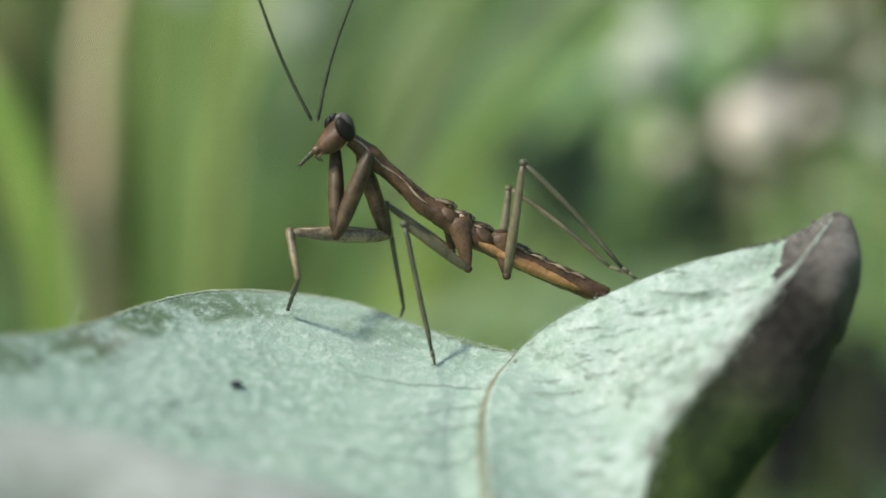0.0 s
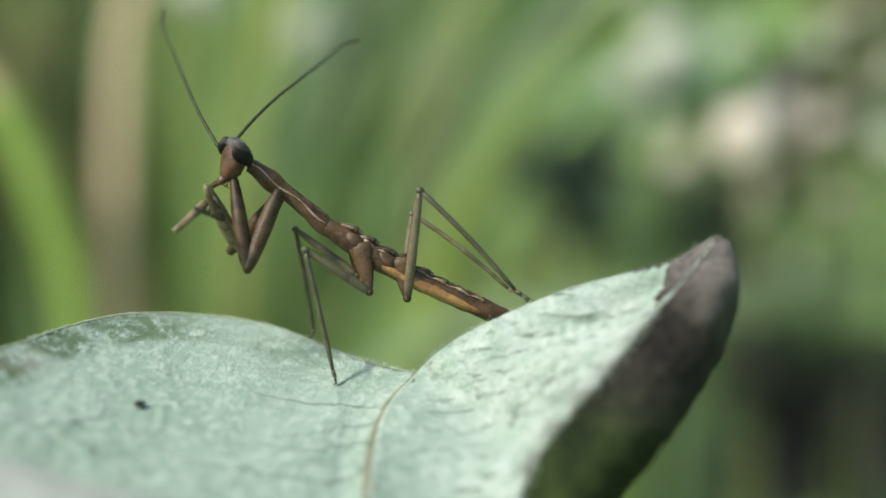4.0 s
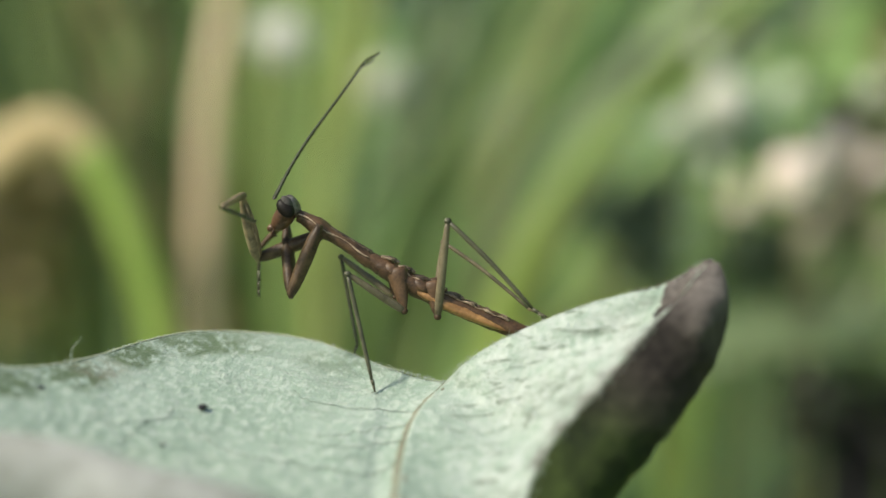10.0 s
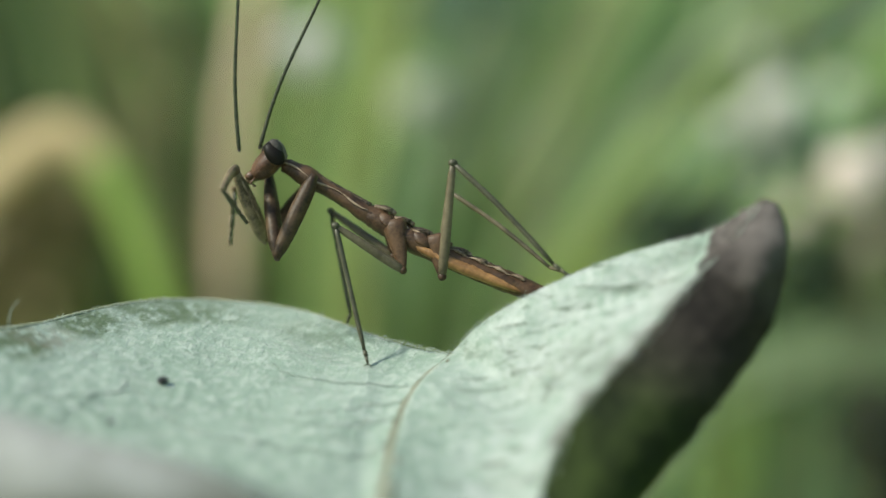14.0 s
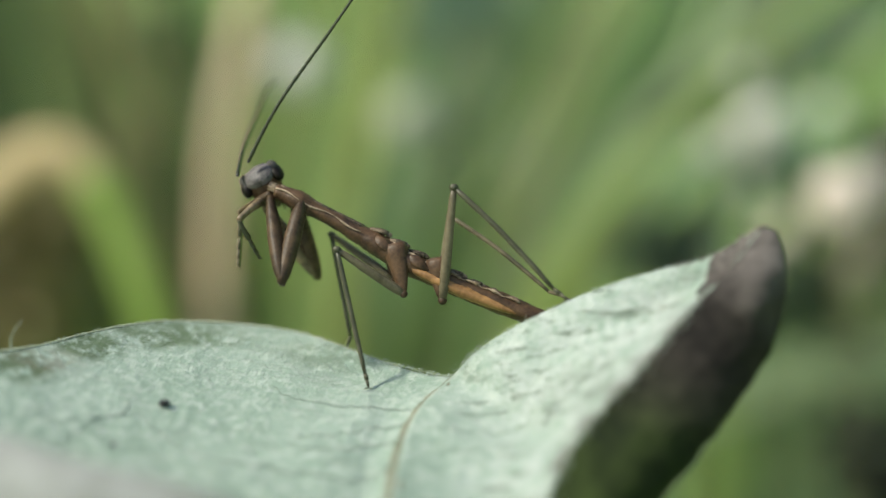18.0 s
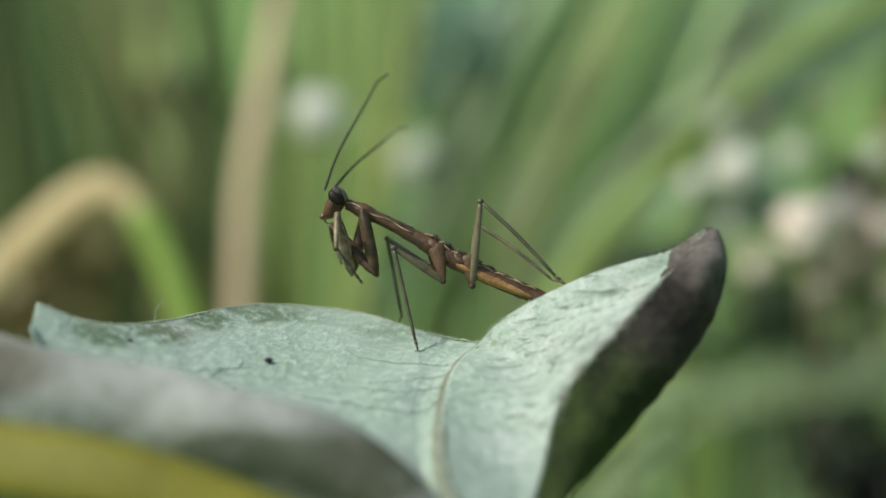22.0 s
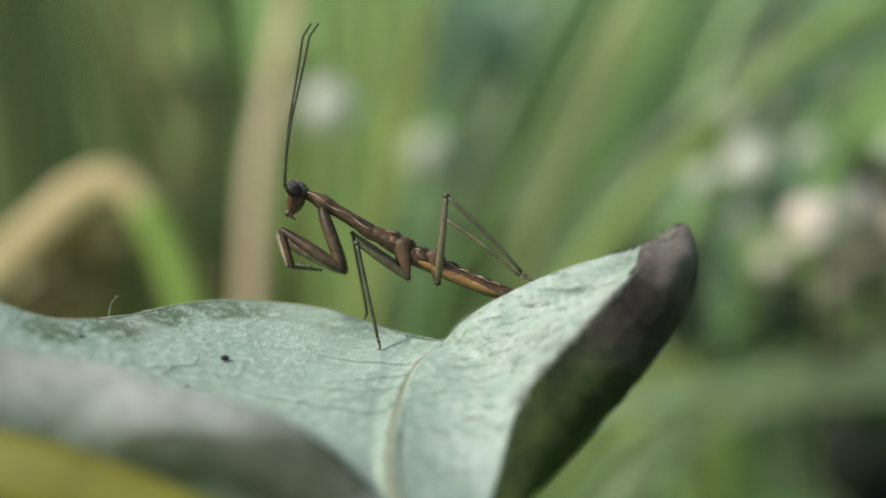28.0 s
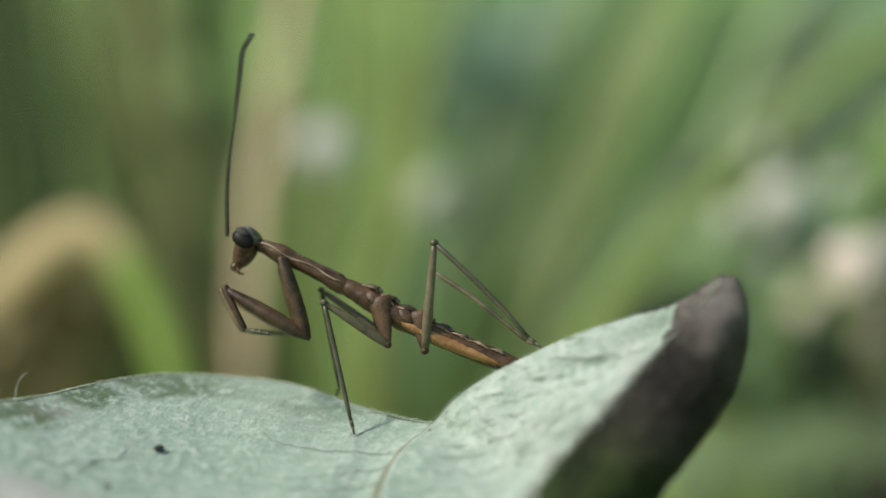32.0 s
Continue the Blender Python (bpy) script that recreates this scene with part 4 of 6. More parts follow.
def fringe(name, curve, count, length, seed, spread=0.05, skin=DOWN, r=0.0055, label="fine pale down on the leaf edge"):
    """Fine down or ragged bits along an edge."""
    rng = random.Random(seed)
    shapes = []
    for _ in range(count):
        p = along(curve, rng.random()) + Vector((rng.gauss(0, spread), rng.gauss(0, spread), rng.uniform(-0.03, 0.01)))
        d = Vector((rng.gauss(0, 0.5), rng.gauss(-0.1, 0.4), rng.uniform(0.3, 1))).normalized() * length * rng.uniform(0.4, 1.2)
        mid = p + d * 0.5 + Vector((rng.gauss(0, 0.01), rng.gauss(0, 0.01), 0))
        shapes.append(tube([p, mid, p + d], lambda f: r * (1 - 0.8 * f), 3))
    tagged(part(name, join(*shapes), skin, leaf, label), kind="stuff")


fringe("edge_down", FAR_EDGE, 1100, 0.034, 1)
fringe("fold_down", spline(TOP_EDGE, 60), 900, 0.042, 2)
fringe("ragged_tip", INNER[222:261] + RIDGE[238:261], 170, 0.085, 5, 0.025, WITHERED, 0.016, "crumbling dry brown bits on the tip")
fringe("margin_down", RIDGE[30:215], 900, 0.05, 3)
part("long_hair", tube(spline([(-4.63, -1.0, 0.55), (-4.60, -1.05, 0.75), (-4.52, -1.1, 0.88), (-4.42, -1.1, 0.98)], 12), lambda f: 0.008 * (1 - 0.7 * f), 5), DOWN, leaf, "one long stray hair")


def speck(x, y, r, label):
    p = min((left_blade(u / 60, s / 40) for u in range(61) for s in range(41)), key=lambda q: (q.x - x) ** 2 + (q.y - y) ** 2)
    ob = part("dropping", ball((0, 0, 0), (r * 1.15, r, r * 0.7), 7, 10, None, 0.3), SPECK)
    ob.location = (x * CM, y * CM, (p.z + (y - p.y) * 0.5 + r * 0.55) * CM)
    tagged(ob, label, "dropping", "specks on the leaf")


speck(-2.58, -0.92, 0.066, "black oval dropping on the pale leaf")
speck(-2.96, -1.85, 0.036, "tiny dark speck on the pale leaf")
speck(-4.90, -1.58, 0.045, "small black speck near the leaf edge")

YELLOW_PATH = [(-9.35, -6.20, -0.42), (-7.10, -6.50, -0.69), (-4.77, -6.50, -1.14), (-3.49, -6.50, -1.33), (-2.33, -6.50, -1.63), (-1.23, -6.50, -1.96), (0.02, -6.40, -2.41), (1.15, -6.00, -2.96)]
low = tagged(new("lower_leaf"), "yellow-green leaf below the downy leaf", "leaf")
part("blade", tube(spline(YELLOW_PATH, 40), lambda f: 0.55 * (0.4 + 0.6 * smooth(f * 3)) * (1 - 0.55 * smooth(f * 1.3 - 0.3)), 12, 0.28, (0, -1, 0.5)), YELLOW, low)
part("stalk", tube(spline([(0.9, -6.05, -3.15), (1.6, -5.8, -4.2), (2.1, -5.0, -9), (2.4, -2.5, -24.6)], 20), 0.13, 8), RIB, low, "green stalk")

# ---- the mantis ----


def fuller(shape, k, drop):
    """The same shape, thicker round its long axis and let down a little."""
    return [Vector((v.x, v.y * k, v.z * k - drop * (0.35 + 0.65 * smooth((v.x + 0.1) / 1.1)))) for v in shape[0]], shape[1]


def limb(name, a, b, r0, r1, material, label="", bow=0.0, flat=1.0, sides=9, swell=0.0):
    """A leg segment between two places in the mantis's space."""
    a, b = Vector(a), Vector(b)
    path = [a.lerp(b, i / 10) + Vector((0, 0, bow * math.sin(math.pi * i / 10))) for i in range(11)]
    r = lambda f: (r0 + (r1 - r0) * f) * (1 + swell * math.sin(math.pi * f)) * (0.75 + 0.25 * min(1, 8 * f, 8 * (1 - f)))
    return part(name, tube(path, r, sides, flat, (0, 1, 0.01), 0.06), material, mantis, label)


def walking_leg(kind, hip, joint, knee, foot, toe, thick, skin, shank):
    hip, joint, knee, foot, toe = (Vector(v) for v in (hip, joint, knee, foot, toe))
    limb(f"{kind}_coxa", hip + Vector((0.02, 0.06, 0.04)), joint, thick * 3.0, thick * 0.85, CHITIN, "dark brown wedge-shaped basal joint", 0.0, 0.6)
    limb(f"{kind}_femur", joint, knee, thick * 1.05, thick * 0.72, skin, "", 0.0, 0.9, 9, 0.12)
    part(f"{kind}_trochanter", ball(joint, (thick * 0.92, thick * 0.9, thick * 0.9), 7, 10), CHITIN, mantis)
    part(f"{kind}_knee", ball(knee, (thick * 0.95, thick * 0.9, thick * 0.8), 6, 8), shank, mantis)
    limb(f"{kind}_tibia", knee, foot, thick * 0.62, thick * 0.5, shank, "", 0.05 if kind == "hind" else 0.0)
    mid = foot.lerp(toe, 0.5) + Vector((0, 0, 0.012))
    part(f"{kind}_tarsus", join(tube([foot, mid], lambda f: thick * 0.45, 6), tube([mid, toe], lambda f: thick * (0.4 - 0.2 * f), 6),
                                tube([toe, toe + Vector((-0.05, -0.05, -0.012))], 0.007, 4), tube([toe, toe + Vector((0.05, -0.05, -0.012))], 0.007, 4)), shank, mantis)


walking_leg("middle", (0.28, 0.42, 1.93), (0.44, 0.36, 1.28), (-0.45, 0.10, 1.90), (-0.05, 0.02, 0.20), (0.0, 0.0, 0.015), 0.066, LIMB, LIMB_DARK)
walking_leg("middle", (0.20, 0.76, 1.95), (0.24, 0.86, 1.46), (-0.70, 1.10, 2.10), (-0.42, 1.05, 0.62), (-0.47, 1.0, 0.47), 0.060, LIMB, LIMB_DARK)
walking_leg("hind", (0.88, 0.44, 1.72), (0.98, 0.40, 1.19), (1.15, 0.27, 2.75), (2.52, 0.10, 1.36), (2.70, 0.02, 1.22), 0.070, LIMB, LIMB_DARK)
walking_leg("hind", (0.85, 0.76, 1.74), (0.92, 0.84, 1.40), (1.03, 1.00, 2.36), (2.45, 0.70, 1.30), (2.75, 0.40, 1.20), 0.060, LIMB, LIMB)

# Front of the trunk: x runs from the neck back to the middle legs.
prothorax = part("prothorax", fuller(tube([Vector((x, 0, 0.018 * math.sin(x * 2.2) - 0.03 * smooth((x - 1.0) / 0.42))) for x in (i * 1.52 / 30 for i in range(31))],
                                   lambda f: 0.115 + 0.06 * math.exp(-((f - 0.24) / 0.13) ** 2) + 0.062 * f ** 2 - 0.05 * smooth((f - 0.88) / 0.12), 14, 0.80, (0, 0, 1), 0.08), 1.08, 0.065), CHITIN, mantis, "long brown front of the trunk")
for side in (-1, 1):
    edge = [Vector((x, side * (0.112 + 0.06 * math.exp(-((x / 1.4 - 0.24) / 0.13) ** 2) + 0.07 * (x / 1.4) ** 2), 0.035 + 0.018 * math.sin(x * 2.2) + 0.02 * math.sin(x * 9))) for x in (i * 1.36 / 24 for i in range(25))]
    part("margin_ridge", fuller(tube(edge, lambda f: 0.011 + 0.005 * math.sin(f * 17), 6), 1.08, 0.065), PALE_EDGE, prothorax, "pale raised side margin")
part("shield_back", fuller(tube([Vector((x, 0, 0.072 + 0.018 * math.sin(x * 2.2))) for x in (0.04 + i * 1.3 / 20 for i in range(21))], lambda f: 0.06 + 0.03 * math.exp(-((f - 0.24) / 0.15) ** 2) + 0.03 * f, 10, 0.55, (0, 0, 1), 0.15), 1.08, 0.065), CHITIN_BACK, prothorax, "mottled greyish back")
part("cross_groove", fuller(tube([Vector((0.33, -0.12, 0.075)), Vector((0.37, -0.05, 0.115)), Vector((0.37, 0.05, 0.115)), Vector((0.33, 0.12, 0.075))], 0.013, 6), 1.08, 0.065), PALE_EDGE, prothorax, "pale cross groove")
part("neck", tube([Vector((-0.12, 0, 0.0)), Vector((0.0, 0, 0.0)), Vector((0.10, 0, 0.0))], lambda f: 0.07 + 0.015 * f, 10), CHITIN_BACK, prothorax, "soft mottled neck")

# Rear of the trunk and the abdomen, x from the middle legs back to the tail.
abdomen = part("abdomen", fuller(tube([Vector((x, 0, -0.03 * math.sin(x * 1.4))) for x in (-0.22 + i * 3.12 / 74 for i in range(75))],
                               lambda f: (0.132 * (0.6 + 0.4 * smooth(f * 12)) + 0.044 * smooth(f * 4) - 0.016 * smooth((f - 0.25) * 2.2) - 0.016 * smooth((f - 0.75) * 4)) * (1 + 0.05 * abs(math.sin(f * 30))), 16, 0.82, (0, 0, 1), 0.1), 1.14, 0.085), CHITIN, mantis, "brown hind trunk and ringed abdomen")
part("flank", fuller(tube([Vector((x, -0.105, -0.035 - 0.03 * math.sin(x * 1.4))) for x in (0.85 + i * 1.73 / 40 for i in range(41))], lambda f: 0.128 * (0.25 + 0.75 * math.sin(math.pi * f) ** 0.6) * (1 - 0.25 * f) * (1 + 0.05 * abs(math.sin(f * 14))), 10, 0.7, (0, 0, 1), 0.1), 1.14, 0.085), AMBER, abdomen, "amber-coloured flank")
for i in range(8):
    x = 0.30 + i * 0.30
    part("back_plate", fuller(tube([Vector((x - 0.14, 0, 0.115 - 0.009 * i)), Vector((x, 0, 0.150 - 0.011 * i)), Vector((x + 0.10, 0, 0.172 - 0.013 * i)), Vector((x + 0.15, 0, 0.110 - 0.010 * i))], lambda f: 0.045 + 0.055 * math.sin(math.pi * min(1, f * 0.9 + 0.1)), 8, 0.4, (0, 0, 1), 0.2), 1.14, 0.085), CHITIN_BACK, abdomen)
for i in range(8):
    x = 0.44 + i * 0.30
    part("lobe", fuller(ball((x, -0.02, 0.165 - 0.013 * i), (0.045, 0.035, 0.028), 6, 8, None, 0.3), 1.14, 0.085), PALE_EDGE, abdomen, "small pale lobe on the back")
for side in (-1, 1):
    scallop = [Vector((x, side * 0.118, 0.112 - 0.022 * x / 2.5 - 0.03 * math.sin(x * 1.4) + 0.022 * abs(math.sin((x - 0.44) * math.pi / 0.3)))) for x in (0.55 + i * 1.95 / 60 for i in range(61))]
    part("scalloped_edge", fuller(tube(scallop, lambda f: 0.015 + 0.009 * math.sin(f * 41) + 0.004 * math.sin(f * 97), 6, wobble=0.3), 1.14, 0.085), PALE_EDGE, abdomen, "pale scalloped edge of the back")
for x, side in ((0.42, -1), (0.42, 1), (0.95, -1), (0.95, 1)):
    part("wing_pad", fuller(tube([Vector((x - 0.22, side * 0.10, 0.06)), Vector((x, side * 0.165, 0.045)), Vector((x + 0.24, side * 0.15, 0.0))], lambda f: 0.03 + 0.05 * math.sin(math.pi * f), 8, 0.35, (0, side, 0.4), 0.15), 1.14, 0.085), CHITIN, abdomen, "short brown wing pad")
part("tail_tip", fuller(tube([Vector((2.55, 0, 0.02)), Vector((2.75, 0, 0.03)), Vector((2.98, 0, 0.03))], lambda f: 0.10 - 0.05 * f, 10, 0.8), 1.14, 0.085), CHITIN_BACK, abdomen, "dark tail tip")

# Head: x from the neck to the mouth, z towards the face.
def head_shape():
    v, f = ball((0, 0, 0), (1, 1, 1), 18, 22)
    out = []
    for p in v:
        t = 0.5 + 0.5 * p.x
        wide = 0.33 * (1 - t) ** 0.7 + 0.085 * t
        deep = 0.20 * (1 - t) ** 0.8 + 0.085 * t
        out.append(Vector((-0.06 + 0.59 * t, p.y * wide, 0.21 * (1 - t) + 0.045 * t + p.z * deep)))
    return out, f


head = part("head", head_shape(), FACE_SKIN, mantis, "small triangular brown head")
for side in (-1, 1):
    turn = Euler((radians(10 * side), radians(8), radians(16 * side))).to_matrix()
    eye = part("eye", ball((0.105, side * 0.238, 0.19), (0.128, 0.092, 0.182), 12, 16, turn), EYE, head, "large dark oval eye")
    part("eye_crown", ball((0.045, side * 0.215, 0.262), (0.082, 0.092, 0.128), 10, 14, turn), EYE_TOP, eye, "mottled grey crown over the eye")
part("vertex", ball((0.025, 0, 0.195), (0.115, 0.255, 0.185), 10, 14, None, 0.1), HEAD_SKIN, head, "mottled grey top of the head")
part("face_plate", ball((0.32, 0, 0.16), (0.19, 0.115, 0.075), 9, 12, Euler((0, radians(32), 0)).to_matrix()), MOUTH, head, "reddish brown face")
part("cheek", ball((0.25, 0, 0.075), (0.27, 0.19, 0.15), 9, 12, Euler((0, radians(14), 0)).to_matrix()), MOUTH, head, "brown lower head")
part("mouthparts", join(ball((0.51, 0, 0.045), (0.085, 0.075, 0.065), 7, 10), tube([Vector((0.47, -0.06, 0.0)), Vector((0.55, -0.085, -0.04)), Vector((0.52, -0.07, -0.12))], 0.016, 5), tube([Vector((0.47, 0.06, 0.0)), Vector((0.55, 0.085, -0.04)), Vector((0.52, 0.07, -0.12))], 0.016, 5)), MOUTH, head, "brown mouthparts")


def feeler(bend):
    """A long thin antenna that bows and hooks at its tip."""
    path = [Vector((3.05 * f, bend * (0.10 * math.sin(math.pi * f) + 0.03 * math.sin(7 * f)) - 0.12 * smooth((f - 0.90) * 9), 0)) for f in (i / 48 for i in range(49))]
    ob = part("antenna", tube(path, lambda f: (0.029 - 0.010 * f) * (1 + 0.12 * math.sin(f * 190)), 6, 1.0, (0, 1, 0)), FEELER, mantis, "long thread-like olive antenna")
    part("antenna_base", ball((0.0, 0, 0), (0.04, 0.026, 0.026), 6, 8), HEAD_SKIN, ob)
    return ob


antennae = [feeler(0.6), feeler(0.8)]


def arm(pale):
    """A grasping foreleg: coxa, femur, tibia and tarsus, each along its own x."""
    skin = ARM
    def run(length, n=20):
        return [Vector((-0.22 + (length + 0.22) * i / n, 0, 0)) for i in range(n + 1)]
    coxa = part("fore_coxa", tube(run(1.05), lambda f: (0.112 + 0.035 * math.sin(math.pi * f) - 0.012 * f) * (0.6 + 0.4 * min(1, 6 * f, 6 * (1 - f) + 0.3)), 12, 0.85, (0, 1, 0.01), 0.05), skin, mantis, "dark brown upper foreleg")
    femur = part("fore_femur", tube([Vector((x, 0, 0.02 * math.sin(x * 2.2))) for x in (-0.06 + 1.48 * i / 24 for i in range(25))], lambda f: (0.085 + 0.085 * math.sin(math.pi * min(1, f * 0.9 + 0.08)) - 0.02 * f) * (0.55 + 0.45 * min(1, 7 * f, 8 * (1 - f) + 0.3)), 12, 0.7, (0, 1, 0.01), 0.05), pale or skin, mantis, "swollen spiny grasping femur")
    tibia = part("fore_tibia", tube([Vector((x, 0, 0.05 * math.sin(x / 0.7 * 3))) for x in (-0.03 + 0.72 * i / 16 for i in range(17))], lambda f: 0.078 - 0.03 * f, 10, 0.85, (0, 1, 0.01), 0.06), pale or skin, mantis, "short spiny tibia")
    tarsus = part("fore_tarsus", join(*(tube([Vector((a, 0, 0)), Vector(((a + b) / 2, 0, 0.008)), Vector((b, 0, 0))], lambda f, r=r: r * (0.8 + 0.4 * f), 7) for a, b, r in ((0, 0.36, 0.034), (0.36, 0.54, 0.030), (0.54, 0.68, 0.027), (0.68, 0.78, 0.024))),
                    tube([Vector((0.78, 0, 0)), Vector((0.83, 0.03, -0.03))], 0.007, 4), tube([Vector((0.78, 0, 0)), Vector((0.83, -0.03, -0.03))], 0.007, 4)), LIMB_DARK, mantis, "thin jointed foot")
    for k in range(7):
        x = 0.55 + 0.12 * k
        part("spine", tube([Vector((x, 0, -0.055)), Vector((x - 0.03, 0.0, -0.14 - 0.03 * (k % 2)))], lambda f: 0.012 * (1 - 0.85 * f), 4), LIMB_DARK, femur)
    for k in range(5):
        x = 0.20 + 0.10 * k
        part("spine", tube([Vector((x, 0, -0.02)), Vector((x - 0.02, 0, -0.075))], lambda f: 0.009 * (1 - 0.85 * f), 4), LIMB_DARK, tibia)
    if pale:
        part("light_stripe", tube([Vector((0.12, -0.06, 0.08)), Vector((0.7, -0.09, 0.11)), Vector((1.3, -0.05, 0.07))], lambda f: 0.018, 6), PALE_EDGE, femur, "pale stripe")
    return [coxa, femur, tibia, tarsus]


near_arm, far_arm = arm(None), arm(ARM_PALE)


def motions():
    walk(prothorax, [
        (0, pose(-0.01188, 0.00600, 0.03024, 0.0, 38.0, 0.0)),
        (1, pose(-0.01159, 0.00600, 0.02818, 0.0, 27.8, 0.0)),
        (2, pose(-0.01121, 0.00600, 0.02915, 0.0, 32.2, 0.0)),
        (3, pose(-0.01236, 0.00600, 0.03086, 0.0, 36.0, 0.0)),
        (5.5, pose(-0.01299, 0.00600, 0.03048, 0.0, 34.6, 0.0)),
        (6, pose(-0.01267, 0.00600, 0.02832, 0.0, 30.5, 0.0)),
        (7, pose(-0.01129, 0.00600, 0.02671, 0.0, 25.1, 0.0)),
        (8, pose(-0.01262, 0.00600, 0.02857, 0.0, 29.5, 0.0)),
        (9, pose(-0.01218, 0.00600, 0.02855, 0.0, 31.1, 0.0)),
        (10, pose(-0.01312, 0.00600, 0.02831, 0.0, 28.9, 0.0)),
        (11, pose(-0.01310, 0.00600, 0.02770, 0.0, 29.2, 0.0)),
        (12, pose(-0.01346, 0.00600, 0.02799, 0.0, 27.1, 0.0)),
        (13, pose(-0.01313, 0.00600, 0.02787, 0.0, 31.8, 0.0)),
        (14, pose(-0.01249, 0.00600, 0.02771, 0.0, 27.5, 0.0)),
        (14.5, pose(-0.01203, 0.00600, 0.02840, 0.0, 34.3, 0.0)),
        (17, pose(-0.01410, 0.00600, 0.02830, 0.0, 26.6, 0.0)),
        (18, pose(-0.01390, 0.00600, 0.02744, 0.0, 24.8, 0.0)),
        (19, pose(-0.01387, 0.00600, 0.02783, 0.0, 26.3, 0.0)),
        (20, pose(-0.01341, 0.00600, 0.02878, 0.0, 28.3, 0.0)),
        (21, pose(-0.01330, 0.00600, 0.02797, 0.0, 26.9, 0.0)),
        (22, pose(-0.01386, 0.00600, 0.02757, 0.0, 22.9, 0.0)),
        (23, pose(-0.01347, 0.00600, 0.02813, 0.0, 26.8, 0.0)),
        (24, pose(-0.01329, 0.00600, 0.02821, 0.0, 25.7, 0.0)),
        (25, pose(-0.01268, 0.00600, 0.02784, 0.0, 28.9, 0.0)),
        (26, pose(-0.01351, 0.00600, 0.02785, 0.0, 29.4, 0.0)),
        (29, pose(-0.01446, 0.00600, 0.02830, 0.0, 27.2, 0.0)),
        (30, pose(-0.01459, 0.00600, 0.02827, 0.0, 26.7, 0.0)),
        (31, pose(-0.01431, 0.00600, 0.02782, 0.0, 25.6, 0.0)),
        (32, pose(-0.01512, 0.00600, 0.02795, 0.0, 23.6, 0.0)),
    ])
    walk(abdomen, [
        (0, pose(-0.00207, 0.00600, 0.02194, 0.0, 25.5, 0.0)),
        (1, pose(-0.00122, 0.00600, 0.02193, 0.0, 26.2, 0.0)),
        (2, pose(-0.00105, 0.00600, 0.02193, 0.0, 26.4, 0.0)),
        (3, pose(-0.00126, 0.00600, 0.02200, 0.0, 26.3, 0.0)),
        (5.5, pose(-0.00205, 0.00600, 0.02221, 0.0, 26.0, 0.0)),
        (6, pose(-0.00149, 0.00600, 0.02118, 0.0, 24.6, 0.0)),
        (7, pose(-0.00153, 0.00600, 0.02151, 0.0, 25.2, 0.0)),
        (8, pose(-0.00112, 0.00600, 0.02140, 0.0, 25.3, 0.0)),
        (9, pose(-0.00127, 0.00600, 0.02134, 0.0, 25.1, 0.0)),
        (10, pose(-0.00147, 0.00600, 0.02130, 0.0, 24.8, 0.0)),
        (11, pose(-0.00202, 0.00600, 0.02105, 0.0, 23.9, 0.0)),
        (12, pose(-0.00141, 0.00600, 0.02125, 0.0, 24.8, 0.0)),
        (13, pose(-0.00215, 0.00600, 0.02074, 0.0, 23.2, 0.0)),
        (14, pose(-0.00165, 0.00600, 0.02146, 0.0, 25.0, 0.0)),
        (14.5, pose(-0.00109, 0.00600, 0.02050, 0.0, 23.6, 0.0)),
        (17, pose(-0.00158, 0.00600, 0.02144, 0.0, 25.0, 0.0)),
        (18, pose(-0.00240, 0.00600, 0.02159, 0.0, 24.6, 0.0)),
        (19, pose(-0.00146, 0.00600, 0.02114, 0.0, 24.5, 0.0)),
        (20, pose(-0.00124, 0.00600, 0.02155, 0.0, 25.5, 0.0)),
        (21, pose(-0.00089, 0.00600, 0.02108, 0.0, 24.9, 0.0)),
        (22, pose(-0.00112, 0.00600, 0.02151, 0.0, 25.5, 0.0)),
        (23, pose(-0.00155, 0.00600, 0.02149, 0.0, 25.1, 0.0)),
        (24, pose(-0.00154, 0.00600, 0.02184, 0.0, 25.8, 0.0)),
        (25, pose(-0.00161, 0.00600, 0.02119, 0.0, 24.5, 0.0)),
        (26, pose(-0.00227, 0.00600, 0.02109, 0.0, 23.8, 0.0)),
        (29, pose(-0.00164, 0.00600, 0.02118, 0.0, 24.4, 0.0)),
        (30, pose(-0.00188, 0.00600, 0.02134, 0.0, 24.6, 0.0)),
        (31, pose(-0.00237, 0.00600, 0.02156, 0.0, 24.5, 0.0)),
        (32, pose(-0.00155, 0.00600, 0.02141, 0.0, 25.0, 0.0)),
    ])
